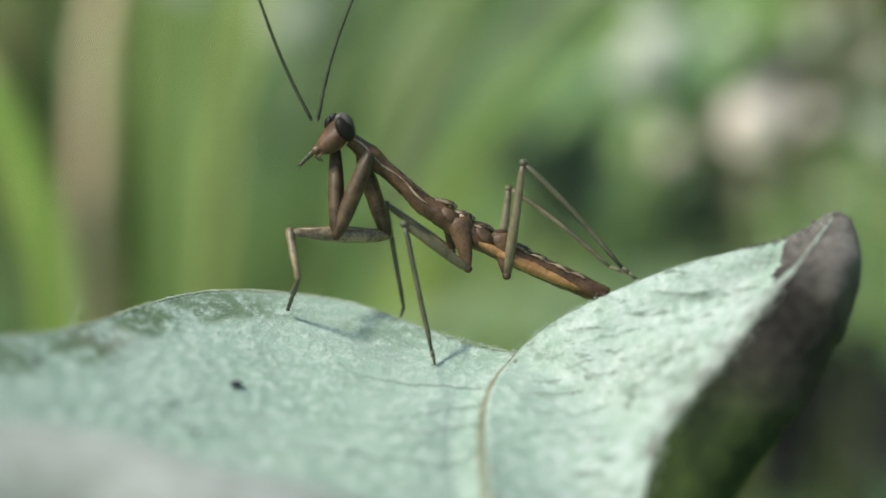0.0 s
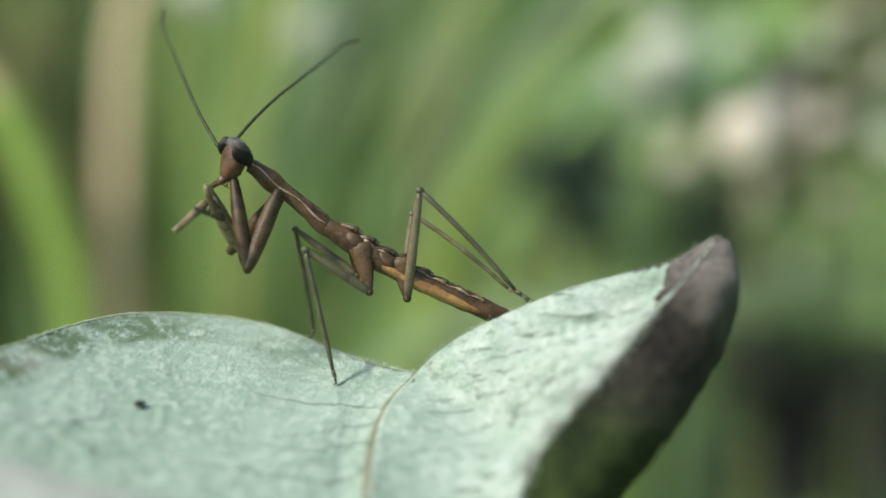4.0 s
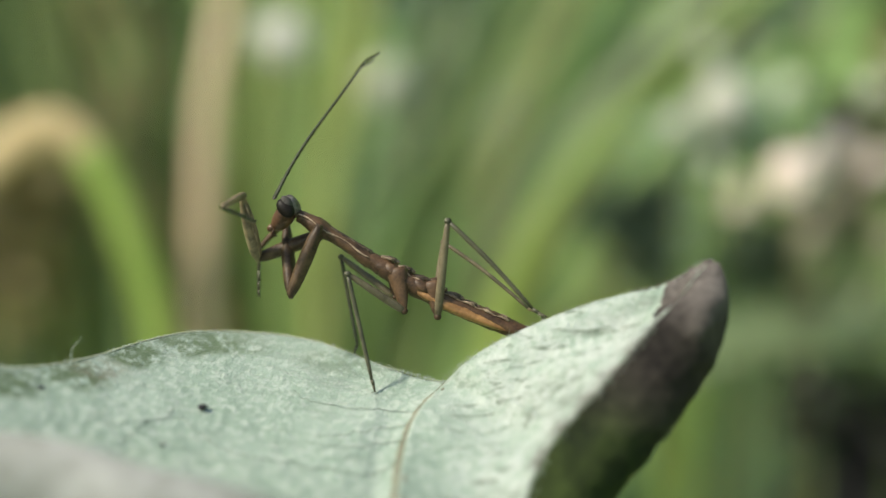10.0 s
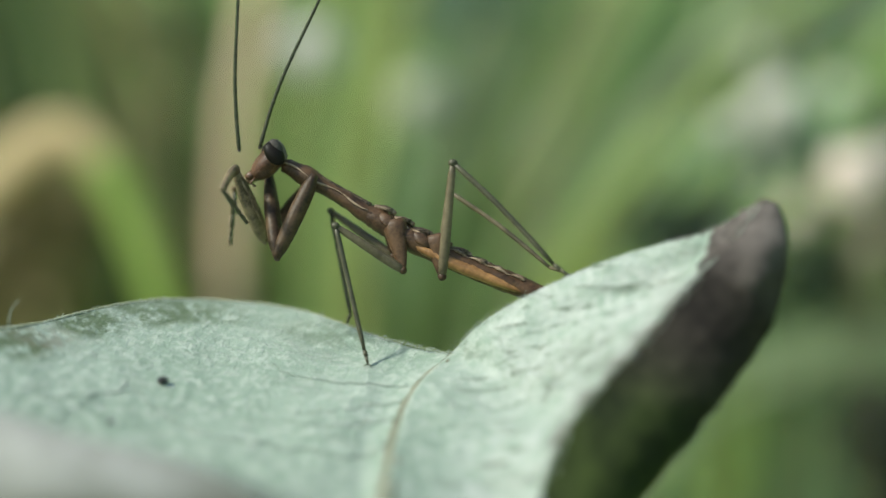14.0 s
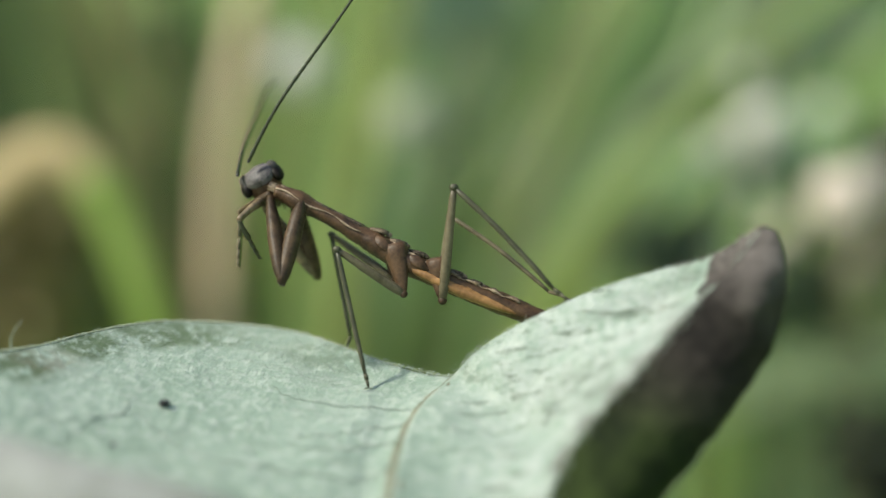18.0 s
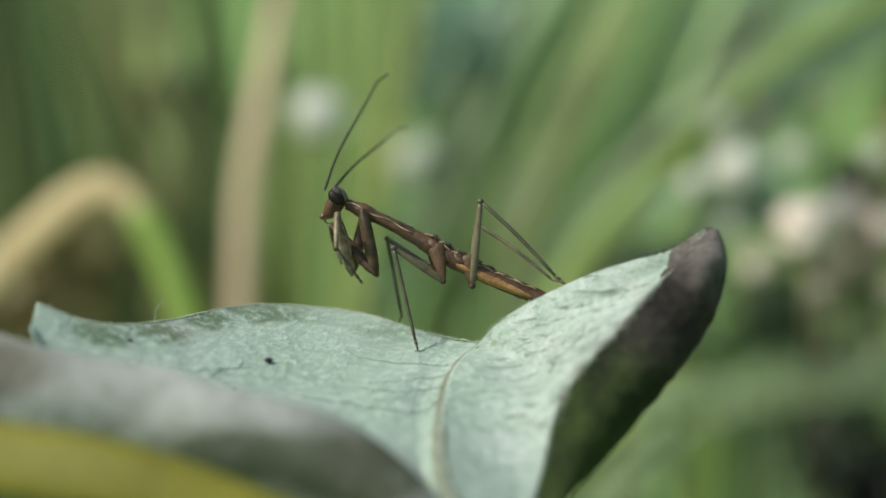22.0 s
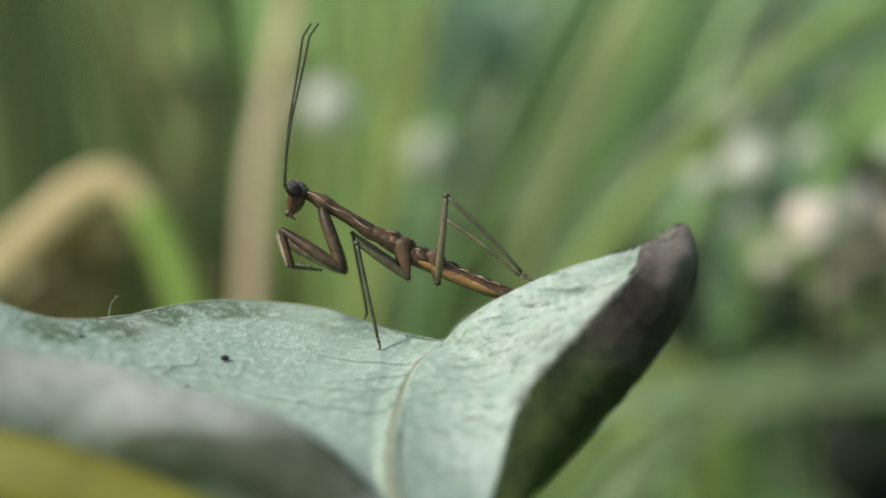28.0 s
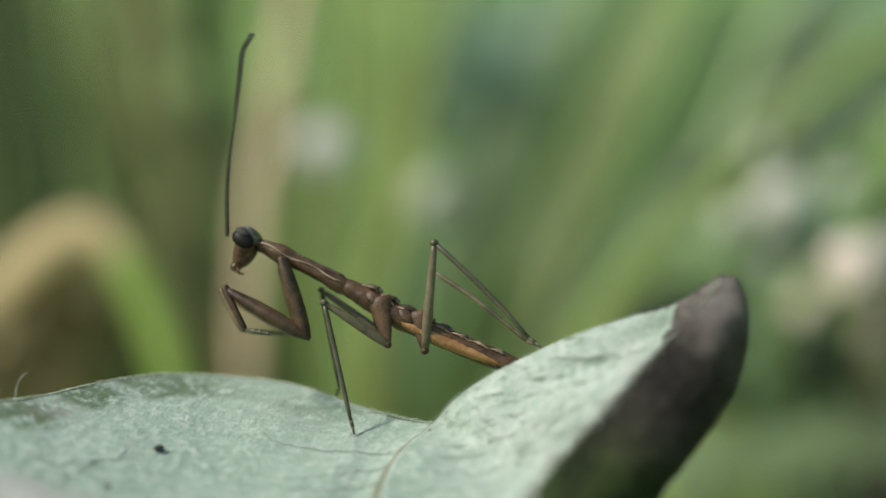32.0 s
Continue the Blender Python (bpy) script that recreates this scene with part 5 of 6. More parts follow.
    walk(head, [
        (0, pose(-0.01188, 0.00600, 0.03024, 0.0, 23.2, -160.0)),
        (0.5, pose(-0.01264, 0.00600, 0.03101, -39.9, 55.8, -166.9)),
        (1, pose(-0.01339, 0.00600, 0.03178, -135.5, 64.5, 125.5)),
        (2, pose(-0.01301, 0.00600, 0.03275, -135.5, 64.5, 125.5)),
        (2.5, pose(-0.01268, 0.00600, 0.03180, -41.5, 55.8, -171.0)),
        (3, pose(-0.01236, 0.00600, 0.03086, 0.0, 24.8, -165.0)),
        (4.2, pose(-0.01352, 0.00600, 0.03232, -16.8, 52.9, -152.4)),
        (5.5, pose(-0.01469, 0.00600, 0.03378, -46.5, 82.5, -157.4)),
        (6, pose(-0.01437, 0.00600, 0.03162, -46.5, 82.5, -157.4)),
        (7, pose(-0.01299, 0.00600, 0.03001, -46.5, 82.5, -157.4)),
        (7.5, pose(-0.01280, 0.00600, 0.02929, -16.8, 51.7, -152.2)),
        (8, pose(-0.01262, 0.00600, 0.02857, 0.0, 22.4, -165.0)),
        (9, pose(-0.01218, 0.00600, 0.02855, 0.0, 17.0, 158.0)),
        (10, pose(-0.01312, 0.00600, 0.02831, 0.0, 30.3, 180.0)),
        (11, pose(-0.01310, 0.00600, 0.02770, 0.0, 21.2, 180.0)),
        (12, pose(-0.01346, 0.00600, 0.02799, 0.0, 28.9, -172.0)),
        (13, pose(-0.01313, 0.00600, 0.02787, 0.0, 29.1, -168.0)),
        (14, pose(-0.01249, 0.00600, 0.02771, 0.0, 24.2, -162.0)),
        (14.5, pose(-0.01203, 0.00600, 0.02840, 0.0, 32.3, -165.0)),
        (15.8, pose(-0.01417, 0.00600, 0.02865, -17.5, 40.5, 132.4)),
        (17, pose(-0.01630, 0.00600, 0.02890, -34.4, 31.7, 70.1)),
        (18, pose(-0.01610, 0.00600, 0.02804, -34.4, 31.7, 70.1)),
        (19, pose(-0.01607, 0.00600, 0.02843, -34.4, 31.7, 70.1)),
        (19.5, pose(-0.01474, 0.00600, 0.02860, -19.8, 42.2, 125.6)),
        (20, pose(-0.01341, 0.00600, 0.02878, 0.0, 37.9, -175.0)),
        (21, pose(-0.01330, 0.00600, 0.02797, 0.0, 2.4, 180.0)),
        (22, pose(-0.01386, 0.00600, 0.02757, 0.0, 33.0, -175.0)),
        (23, pose(-0.01347, 0.00600, 0.02813, 0.0, 7.3, 180.0)),
        (23.5, pose(-0.01338, 0.00600, 0.02817, -12.9, 41.1, -153.5)),
        (24, pose(-0.01329, 0.00600, 0.02821, 9.7, 75.3, -101.3)),
        (24.5, pose(-0.01299, 0.00600, 0.02803, -12.1, 51.4, -159.6)),
        (25, pose(-0.01268, 0.00600, 0.02784, 0.0, 27.7, 170.0)),
        (26, pose(-0.01351, 0.00600, 0.02785, 0.0, 45.7, 180.0)),
        (29, pose(-0.01446, 0.00600, 0.02830, 0.0, 49.2, 180.0)),
        (30, pose(-0.01459, 0.00600, 0.02827, 0.0, 46.0, 180.0)),
        (31, pose(-0.01431, 0.00600, 0.02782, 0.0, 44.0, 180.0)),
        (32, pose(-0.01512, 0.00600, 0.02795, 0.0, 44.8, 180.0)),
    ])
    walk(antennae[0], [
        (0, pose(-0.01748, 0.00620, 0.03282, -90.0, -67.2, 180.0)),
        (1, pose(-0.01649, 0.00620, 0.03377, -90.0, -87.7, 180.0)),
        (2, pose(-0.01711, 0.00620, 0.03293, 90.0, -87.5, 0.0)),
        (3, pose(-0.01696, 0.00620, 0.03313, -27.4, -37.4, 107.5)),
        (5.5, pose(-0.01805, 0.00620, 0.03171, -90.0, -56.8, 180.0)),
        (6, pose(-0.01833, 0.00620, 0.03269, -90.0, -76.2, 180.0)),
        (7, pose(-0.01768, 0.00620, 0.03130, -90.0, -81.0, 180.0)),
        (7.5, pose(-0.01741, 0.00620, 0.03120, -63.1, -50.3, 139.6)),
        (8, pose(-0.01714, 0.00620, 0.03110, -67.1, -18.6, 127.0)),
        (9, pose(-0.01670, 0.00620, 0.03282, -21.8, -41.8, 104.9)),
        (10, pose(-0.01737, 0.00620, 0.03108, 55.0, -51.7, 41.7)),
        (11, pose(-0.01816, 0.00620, 0.03096, 59.3, -44.2, 40.4)),
        (12, pose(-0.01869, 0.00620, 0.03033, 44.0, -48.6, 54.1)),
        (13, pose(-0.01923, 0.00620, 0.02905, 31.1, -51.2, 64.8)),
        (14, pose(-0.01917, 0.00620, 0.02978, 90.0, -88.9, 0.0)),
        (14.5, pose(-0.01892, 0.00620, 0.02851, -90.0, -80.9, 180.0)),
        (17, pose(-0.01986, 0.00620, 0.02954, -8.9, -33.1, 94.9)),
        (18, pose(-0.01964, 0.00620, 0.02947, -3.2, -31.7, 91.7)),
        (19, pose(-0.01894, 0.00620, 0.02990, 27.2, -28.4, 76.3)),
        (20, pose(-0.01704, 0.00620, 0.03105, 45.1, -18.2, 72.6)),
        (21, pose(-0.01437, 0.00620, 0.03113, 100.9, 4.7, 66.9)),
        (22, pose(-0.01658, 0.00620, 0.03028, 42.4, -29.1, 66.0)),
        (23, pose(-0.01569, 0.00620, 0.03299, 66.7, -9.8, 68.4)),
        (24, pose(-0.01478, 0.00620, 0.03231, 82.7, -3.2, 66.6)),
        (25, pose(-0.01644, 0.00620, 0.03050, 71.9, -12.4, 56.6)),
        (26, pose(-0.01749, 0.00620, 0.03047, 48.4, -70.8, 43.3)),
        (29, pose(-0.01925, 0.00620, 0.02919, 90.0, -82.6, 0.0)),
        (30, pose(-0.01931, 0.00620, 0.02938, 90.0, -83.4, 0.0)),
        (31, pose(-0.01964, 0.00620, 0.02929, 90.0, -87.6, 0.0)),
        (32, pose(-0.02022, 0.00620, 0.02949, 90.0, -85.3, 0.0)),
    ])
    walk(antennae[1], [
        (0, pose(-0.01645, 0.00560, 0.03284, 90.0, -72.6, 0.0)),
        (1, pose(-0.01278, 0.00560, 0.03198, 73.3, -17.7, 44.6)),
        (2, pose(-0.01472, 0.00560, 0.03143, 55.6, -39.7, 47.0)),
        (3, pose(-0.01588, 0.00560, 0.03317, 58.9, -35.8, 46.0)),
        (5.5, pose(-0.01500, 0.00560, 0.03256, 53.5, -30.7, 55.4)),
        (6, pose(-0.01359, 0.00560, 0.03122, 72.8, -24.8, 36.4)),
        (7, pose(-0.01422, 0.00560, 0.03093, 63.5, -45.5, 35.0)),
        (8, pose(-0.01662, 0.00560, 0.03152, 90.0, -53.9, 0.0)),
        (9, pose(-0.01524, 0.00560, 0.03283, 45.7, -42.6, 55.2)),
        (10, pose(-0.01706, 0.00560, 0.03109, 64.1, -54.3, 30.9)),
        (11, pose(-0.01784, 0.00560, 0.03120, 65.5, -46.0, 32.3)),
        (12, pose(-0.01851, 0.00560, 0.03033, 48.5, -50.6, 48.9)),
        (13, pose(-0.01731, 0.00560, 0.02946, 36.0, -33.8, 68.0)),
        (14, pose(-0.01601, 0.00560, 0.03011, 90.0, -66.0, 0.0)),
        (14.5, pose(-0.01551, 0.00560, 0.02998, 90.0, -67.0, 0.0)),
        (17, pose(-0.01724, 0.00560, 0.03150, 90.0, -51.7, 0.0)),
        (18, pose(-0.01786, 0.00560, 0.03144, 90.0, -56.1, 0.0)),
        (19, pose(-0.01753, 0.00560, 0.03154, 80.2, -56.0, 11.8)),
        (20, pose(-0.01825, 0.00560, 0.03061, 90.0, -73.2, 0.0)),
        (21, pose(-0.01584, 0.00560, 0.03268, 90.0, -69.3, 0.0)),
        (22, pose(-0.01810, 0.00560, 0.03026, 35.7, -52.9, 60.2)),
        (23, pose(-0.01662, 0.00560, 0.03189, 90.0, -48.8, 0.0)),
        (24, pose(-0.01491, 0.00560, 0.03282, 90.0, -50.8, 0.0)),
        (25, pose(-0.01736, 0.00560, 0.03099, 40.5, -54.3, 55.2)),
        (26, pose(-0.01760, 0.00560, 0.03043, 90.0, -75.0, 0.0)),
        (29, pose(-0.01920, 0.00560, 0.02916, 90.0, -81.0, 0.0)),
        (30, pose(-0.01927, 0.00560, 0.02934, 90.0, -81.3, 0.0)),
        (31, pose(-0.01959, 0.00560, 0.02924, 90.0, -85.8, 0.0)),
        (32, pose(-0.02013, 0.00560, 0.02945, 90.0, -84.1, 0.0)),
    ])
    walk(near_arm[0], [
        (0, pose(-0.01001, 0.00380, 0.02650, -90.0, 68.8, 180.0)),
        (1, pose(-0.01072, 0.00380, 0.02683, -90.0, 73.5, 180.0)),
        (2, pose(-0.01030, 0.00380, 0.02655, -90.0, 56.7, 180.0)),
        (3, pose(-0.00978, 0.00380, 0.02516, -38.6, 63.4, -125.5)),
        (5.5, pose(-0.00896, 0.00380, 0.02565, -72.9, 63.8, -161.1)),
        (6, pose(-0.01076, 0.00380, 0.02471, -45.3, 68.6, -133.3)),
        (7, pose(-0.01000, 0.00380, 0.02560, -90.0, 63.6, 180.0)),
        (8, pose(-0.01033, 0.00380, 0.02443, 15.4, 76.5, -75.0)),
        (9, pose(-0.00945, 0.00380, 0.02438, 50.6, 61.5, -43.0)),
        (10, pose(-0.01025, 0.00380, 0.02473, -90.0, 66.9, 180.0)),
        (11, pose(-0.01094, 0.00380, 0.02379, -56.8, 57.9, -142.3)),
        (12, pose(-0.01056, 0.00380, 0.02380, -90.0, 64.9, 180.0)),
        (13, pose(-0.01030, 0.00380, 0.02361, -78.6, 61.1, -167.0)),
        (14, pose(-0.00884, 0.00380, 0.02408, -68.6, 64.1, -156.5)),
        (14.5, pose(-0.00954, 0.00380, 0.02435, -49.2, 67.3, -136.9)),
        (17, pose(-0.00959, 0.00380, 0.02429, -80.2, 75.8, -169.8)),
        (18, pose(-0.01040, 0.00380, 0.02367, -18.6, 61.1, -106.4)),
        (19, pose(-0.01054, 0.00380, 0.02338, -18.2, 63.4, -106.4)),
        (20, pose(-0.00944, 0.00380, 0.02298, 13.4, 64.0, -77.9)),
        (21, pose(-0.01085, 0.00380, 0.02320, 40.7, 59.6, -53.4)),
        (22, pose(-0.01033, 0.00380, 0.02426, 90.0, 78.3, 0.0)),
        (23, pose(-0.01021, 0.00380, 0.02427, 90.0, 78.5, 0.0)),
        (24, pose(-0.00966, 0.00380, 0.02365, 33.5, 73.1, -57.6)),
        (25, pose(-0.00908, 0.00380, 0.02308, 20.8, 61.6, -71.5)),
        (26, pose(-0.01041, 0.00380, 0.02514, 90.0, 76.4, 0.0)),
        (29, pose(-0.01074, 0.00380, 0.02277, 58.9, 62.4, -34.2)),
        (30, pose(-0.01021, 0.00380, 0.02449, 90.0, 73.5, 0.0)),
        (31, pose(-0.01058, 0.00380, 0.02477, 90.0, 73.4, 0.0)),
        (32, pose(-0.01088, 0.00380, 0.02376, 90.0, 72.0, 0.0)),
    ])
    walk(near_arm[1], [
        (0, pose(-0.01369, 0.00380, 0.01699, -6.5, -73.7, 96.2)),
        (1, pose(-0.01363, 0.00380, 0.01706, 0.7, -71.8, 89.4)),
        (2, pose(-0.01590, 0.00380, 0.01802, 1.6, -63.2, 88.6)),
        (3, pose(-0.01243, 0.00009, 0.01604, -42.7, -70.6, 131.1)),
        (5.5, pose(-0.01322, 0.00234, 0.01649, -7.1, -75.4, 96.9)),
        (6, pose(-0.01331, 0.00109, 0.01521, -90.0, -87.2, 180.0)),
        (7, pose(-0.01453, 0.00380, 0.01646, -17.8, -64.9, 106.2)),
        (8, pose(-0.00971, 0.00149, 0.01451, -82.4, -65.2, 171.7)),
        (9, pose(-0.00589, 0.00048, 0.01542, -65.0, -42.4, 145.4)),
        (10, pose(-0.01425, 0.00380, 0.01535, -18.0, -57.2, 105.3)),
        (11, pose(-0.01523, 0.00048, 0.01515, 1.0, -76.0, 89.0)),
        (12, pose(-0.01488, 0.00380, 0.01456, -27.4, -80.4, 117.0)),
        (13, pose(-0.01510, 0.00269, 0.01468, -9.3, -71.8, 98.8)),
        (14, pose(-0.01292, 0.00202, 0.01490, -24.1, -58.3, 110.9)),
        (14.5, pose(-0.01241, 0.00111, 0.01494, -26.1, -54.0, 111.6)),
        (17, pose(-0.01206, 0.00336, 0.01440, -37.2, -57.9, 122.8)),
        (18, pose(-0.01179, -0.00093, 0.01474, -27.8, -57.0, 113.9)),
        (19, pose(-0.01183, -0.00059, 0.01426, -32.7, -62.7, 119.7)),
        (20, pose(-0.00850, -0.00057, 0.01381, -78.4, -49.0, 164.8)),
        (21, pose(-0.00778, -0.00034, 0.01440, -72.1, -38.2, 152.4)),
        (22, pose(-0.00825, 0.00380, 0.01427, -68.4, -40.4, 148.6)),
        (23, pose(-0.00817, 0.00380, 0.01428, -66.8, -35.2, 143.4)),
        (24, pose(-0.00807, 0.00129, 0.01389, -76.5, -44.8, 161.1)),
        (25, pose(-0.00754, -0.00080, 0.01410, -71.3, -40.4, 152.4)),
        (26, pose(-0.00802, 0.00380, 0.01523, -69.9, -31.5, 144.9)),
        (29, pose(-0.00684, 0.00114, 0.01373, -90.0, -31.1, 180.0)),
        (30, pose(-0.00732, 0.00380, 0.01471, -85.4, -28.0, 170.3)),
        (31, pose(-0.00767, 0.00380, 0.01500, -86.7, -29.5, 173.3)),
        (32, pose(-0.00772, 0.00380, 0.01406, -90.0, -30.3, 180.0)),
    ])
    walk(near_arm[2], [
        (0, pose(-0.01413, 0.00775, 0.03062, -122.0, 15.8, 113.5)),
        (1, pose(-0.01358, 0.00824, 0.03054, -116.5, 23.1, 128.1)),
        (2, pose(-0.01574, 0.01020, 0.03070, -113.8, 16.1, 122.2)),
        (3, pose(-0.01553, 0.00364, 0.02943, -107.7, 21.6, 139.1)),
        (5.5, pose(-0.01364, 0.00590, 0.03023, -116.4, 15.7, 118.6)),
        (6, pose(-0.01402, 0.00109, 0.02940, -114.1, 18.3, 125.1)),
        (7, pose(-0.01621, 0.00959, 0.02932, -130.5, 25.2, 116.5)),
        (8, pose(-0.01560, 0.00236, 0.02740, -117.7, 10.8, 109.6)),
        (9, pose(-0.01452, 0.00644, 0.02499, -147.6, 66.0, 120.1)),
        (10, pose(-0.01627, 0.01122, 0.02728, -90.0, 47.0, 180.0)),
        (11, pose(-0.01518, 0.00393, 0.02892, -90.0, 52.7, 180.0)),
        (12, pose(-0.01596, 0.00591, 0.02856, -90.0, 55.5, 180.0)),
        (13, pose(-0.01578, 0.00707, 0.02817, -90.0, 42.7, 180.0)),
        (14, pose(-0.01558, 0.00899, 0.02699, -100.9, 23.8, 154.5)),
        (14.5, pose(-0.01549, 0.00888, 0.02643, -100.0, 15.8, 147.1)),
        (17, pose(-0.01614, 0.00969, 0.02643, -106.4, 21.7, 141.5)),
        (18, pose(-0.01492, 0.00613, 0.02665, -104.5, 20.6, 143.8)),
        (19, pose(-0.01506, 0.00508, 0.02688, -113.2, 31.4, 140.6)),
        (20, pose(-0.01749, 0.00187, 0.02453, 90.0, 83.0, 0.0)),
        (21, pose(-0.01768, 0.00483, 0.02317, 165.8, 42.2, 80.4)),
        (22, pose(-0.01749, 0.00943, 0.02347, 178.3, 42.3, 88.8)),
        (23, pose(-0.01749, 0.01073, 0.02245, -154.3, 37.7, 106.4)),
        (24, pose(-0.01760, 0.00455, 0.02390, 172.9, 67.0, 83.5)),
        (25, pose(-0.01713, 0.00420, 0.02331, 90.0, 81.3, 0.0)),
        (26, pose(-0.01793, 0.01076, 0.02264, -152.2, 74.0, 116.8)),
        (29, pose(-0.01899, 0.00114, 0.02107, 98.0, 62.7, 9.0)),
        (30, pose(-0.01967, 0.00591, 0.02138, 123.6, 63.5, 36.6)),
        (31, pose(-0.01995, 0.00523, 0.02198, 90.0, 66.3, 0.0)),
        (32, pose(-0.01998, 0.00380, 0.02123, 90.0, 63.6, 0.0)),
    ])
    walk(near_arm[3], [
        (0, pose(-0.01674, 0.01375, 0.02877, -45.0, 17.0, -106.3)),
        (0.5, pose(-0.01709, 0.01346, 0.02833, -35.1, 53.9, -112.3)),
        (1, pose(-0.01744, 0.01317, 0.02788, 90.0, 87.3, 0.0)),
        (2, pose(-0.01923, 0.01573, 0.02881, -90.0, 87.8, 180.0)),
        (3, pose(-0.02031, 0.00779, 0.02693, 25.7, 24.2, -78.9)),
        (5.5, pose(-0.01678, 0.01164, 0.02839, -3.4, 32.9, -91.8)),
        (6, pose(-0.01772, 0.00637, 0.02726, -12.8, 24.6, -95.4)),
        (7, pose(-0.01896, 0.01510, 0.02642, 9.8, 30.6, -85.0)),
        (8, pose(-0.01784, 0.00865, 0.02613, -17.0, 38.9, -100.8)),
        (8.5, pose(-0.01687, 0.00874, 0.02246, 33.1, 58.8, -53.9)),
        (9, pose(-0.01591, 0.00883, 0.01878, 90.0, 43.8, 0.0)),
        (10, pose(-0.02091, 0.01122, 0.02231, -90.0, 89.0, 180.0)),
        (11, pose(-0.01930, 0.00393, 0.02351, -64.0, 70.8, -152.6)),
        (12, pose(-0.01981, 0.00591, 0.02296, -54.7, 68.7, -142.8)),
        (13, pose(-0.02077, 0.00707, 0.02356, -90.0, 80.1, 180.0)),
        (14, pose(-0.02120, 0.01167, 0.02425, -90.0, 83.8, 180.0)),
        (14.5, pose(-0.02098, 0.01243, 0.02458, -90.0, 87.8, 180.0)),
        (17, pose(-0.02109, 0.01363, 0.02392, -90.0, 86.1, 180.0)),
        (18, pose(-0.02005, 0.00989, 0.02426, -90.0, 87.0, 180.0)),
        (19, pose(-0.01954, 0.00876, 0.02333, -90.0, 84.6, 180.0)),
        (20, pose(-0.01666, 0.00187, 0.01778, 60.7, 47.7, -37.1)),
        (21, pose(-0.01683, 0.00979, 0.01860, 90.0, 50.0, 0.0)),
        (22, pose(-0.01738, 0.01447, 0.01889, 41.7, 19.2, -73.7)),
        (23, pose(-0.01901, 0.01589, 0.01830, 90.0, 48.6, 0.0)),
        (24, pose(-0.01730, 0.00719, 0.01764, 90.0, 46.2, 0.0)),
        (25, pose(-0.01609, 0.00420, 0.01659, 80.4, 39.2, -15.0)),
        (26, pose(-0.01878, 0.01243, 0.01610, 82.3, 3.5, -65.9)),
        (29, pose(-0.01591, 0.00163, 0.01503, 85.6, 3.6, -50.9)),
        (30, pose(-0.01724, 0.00771, 0.01529, 84.4, 3.6, -57.4)),
        (31, pose(-0.01722, 0.00523, 0.01576, 84.2, 5.4, -47.1)),
        (32, pose(-0.01696, 0.00380, 0.01514, 85.8, 3.7, -48.7)),
    ])
    walk(far_arm[0], [
        (0, pose(-0.01007, 0.00820, 0.02631, 90.0, 70.9, 0.0)),
        (1, pose(-0.01087, 0.00820, 0.02649, 90.0, 71.1, 0.0)),
        (2, pose(-0.01050, 0.00820, 0.02629, 90.0, 73.0, 0.0)),
        (2.5, pose(-0.01029, 0.00820, 0.02554, -112.0, 69.4, 153.6)),
        (3, pose(-0.01008, 0.00820, 0.02478, -102.2, 32.9, 158.3)),
        (5.5, pose(-0.00959, 0.00820, 0.02534, -90.0, 89.5, 180.0)),
        (6, pose(-0.01131, 0.00820, 0.02448, 90.0, 79.5, 0.0)),
        (7, pose(-0.01037, 0.00820, 0.02530, 90.0, 78.5, 0.0)),
        (8, pose(-0.01088, 0.00820, 0.02426, -169.7, 70.6, 99.8)),
        (9, pose(-0.01018, 0.00820, 0.02417, -104.0, 32.2, 154.9)),
        (10, pose(-0.01097, 0.00820, 0.02448, -90.0, 20.6, 180.0)),
        (11, pose(-0.01178, 0.00820, 0.02376, -92.3, 12.3, 169.5)),
        (12, pose(-0.01163, 0.00820, 0.02363, -90.0, 14.8, 180.0)),
        (13, pose(-0.01115, 0.00820, 0.02341, -90.0, 23.4, 180.0)),
        (14, pose(-0.00974, 0.00820, 0.02415, -102.8, 44.9, 162.1)),
        (14.5, pose(-0.01062, 0.00820, 0.02458, -127.4, 58.3, 138.1)),
        (17, pose(-0.01054, 0.00820, 0.02430, 153.7, 68.1, 65.4)),
        (18, pose(-0.01127, 0.00820, 0.02369, 157.4, 58.8, 70.4)),
        (19, pose(-0.01142, 0.00820, 0.02323, 159.1, 58.8, 71.9)),
        (20, pose(-0.01036, 0.00820, 0.02301, 179.2, 60.9, 89.3)),
        (21, pose(-0.01159, 0.00820, 0.02331, -113.1, 27.3, 137.1)),
        (22, pose(-0.01096, 0.00820, 0.02442, -96.9, 75.5, 172.9)),
        (23, pose(-0.01132, 0.00820, 0.02444, -94.2, 28.4, 171.2)),
        (24, pose(-0.01100, 0.00820, 0.02372, -98.8, 30.2, 162.9)),
        (25, pose(-0.00997, 0.00820, 0.02320, -117.5, 43.4, 142.9)),
        (26, pose(-0.01101, 0.00820, 0.02537, 90.0, 79.3, 0.0)),
        (29, pose(-0.01176, 0.00820, 0.02286, 113.8, 67.3, 25.6)),
        (30, pose(-0.01115, 0.00820, 0.02470, 90.0, 75.9, 0.0)),
        (31, pose(-0.01161, 0.00820, 0.02509, 90.0, 75.8, 0.0)),
        (32, pose(-0.01195, 0.00820, 0.02390, 90.0, 74.6, 0.0)),
    ])
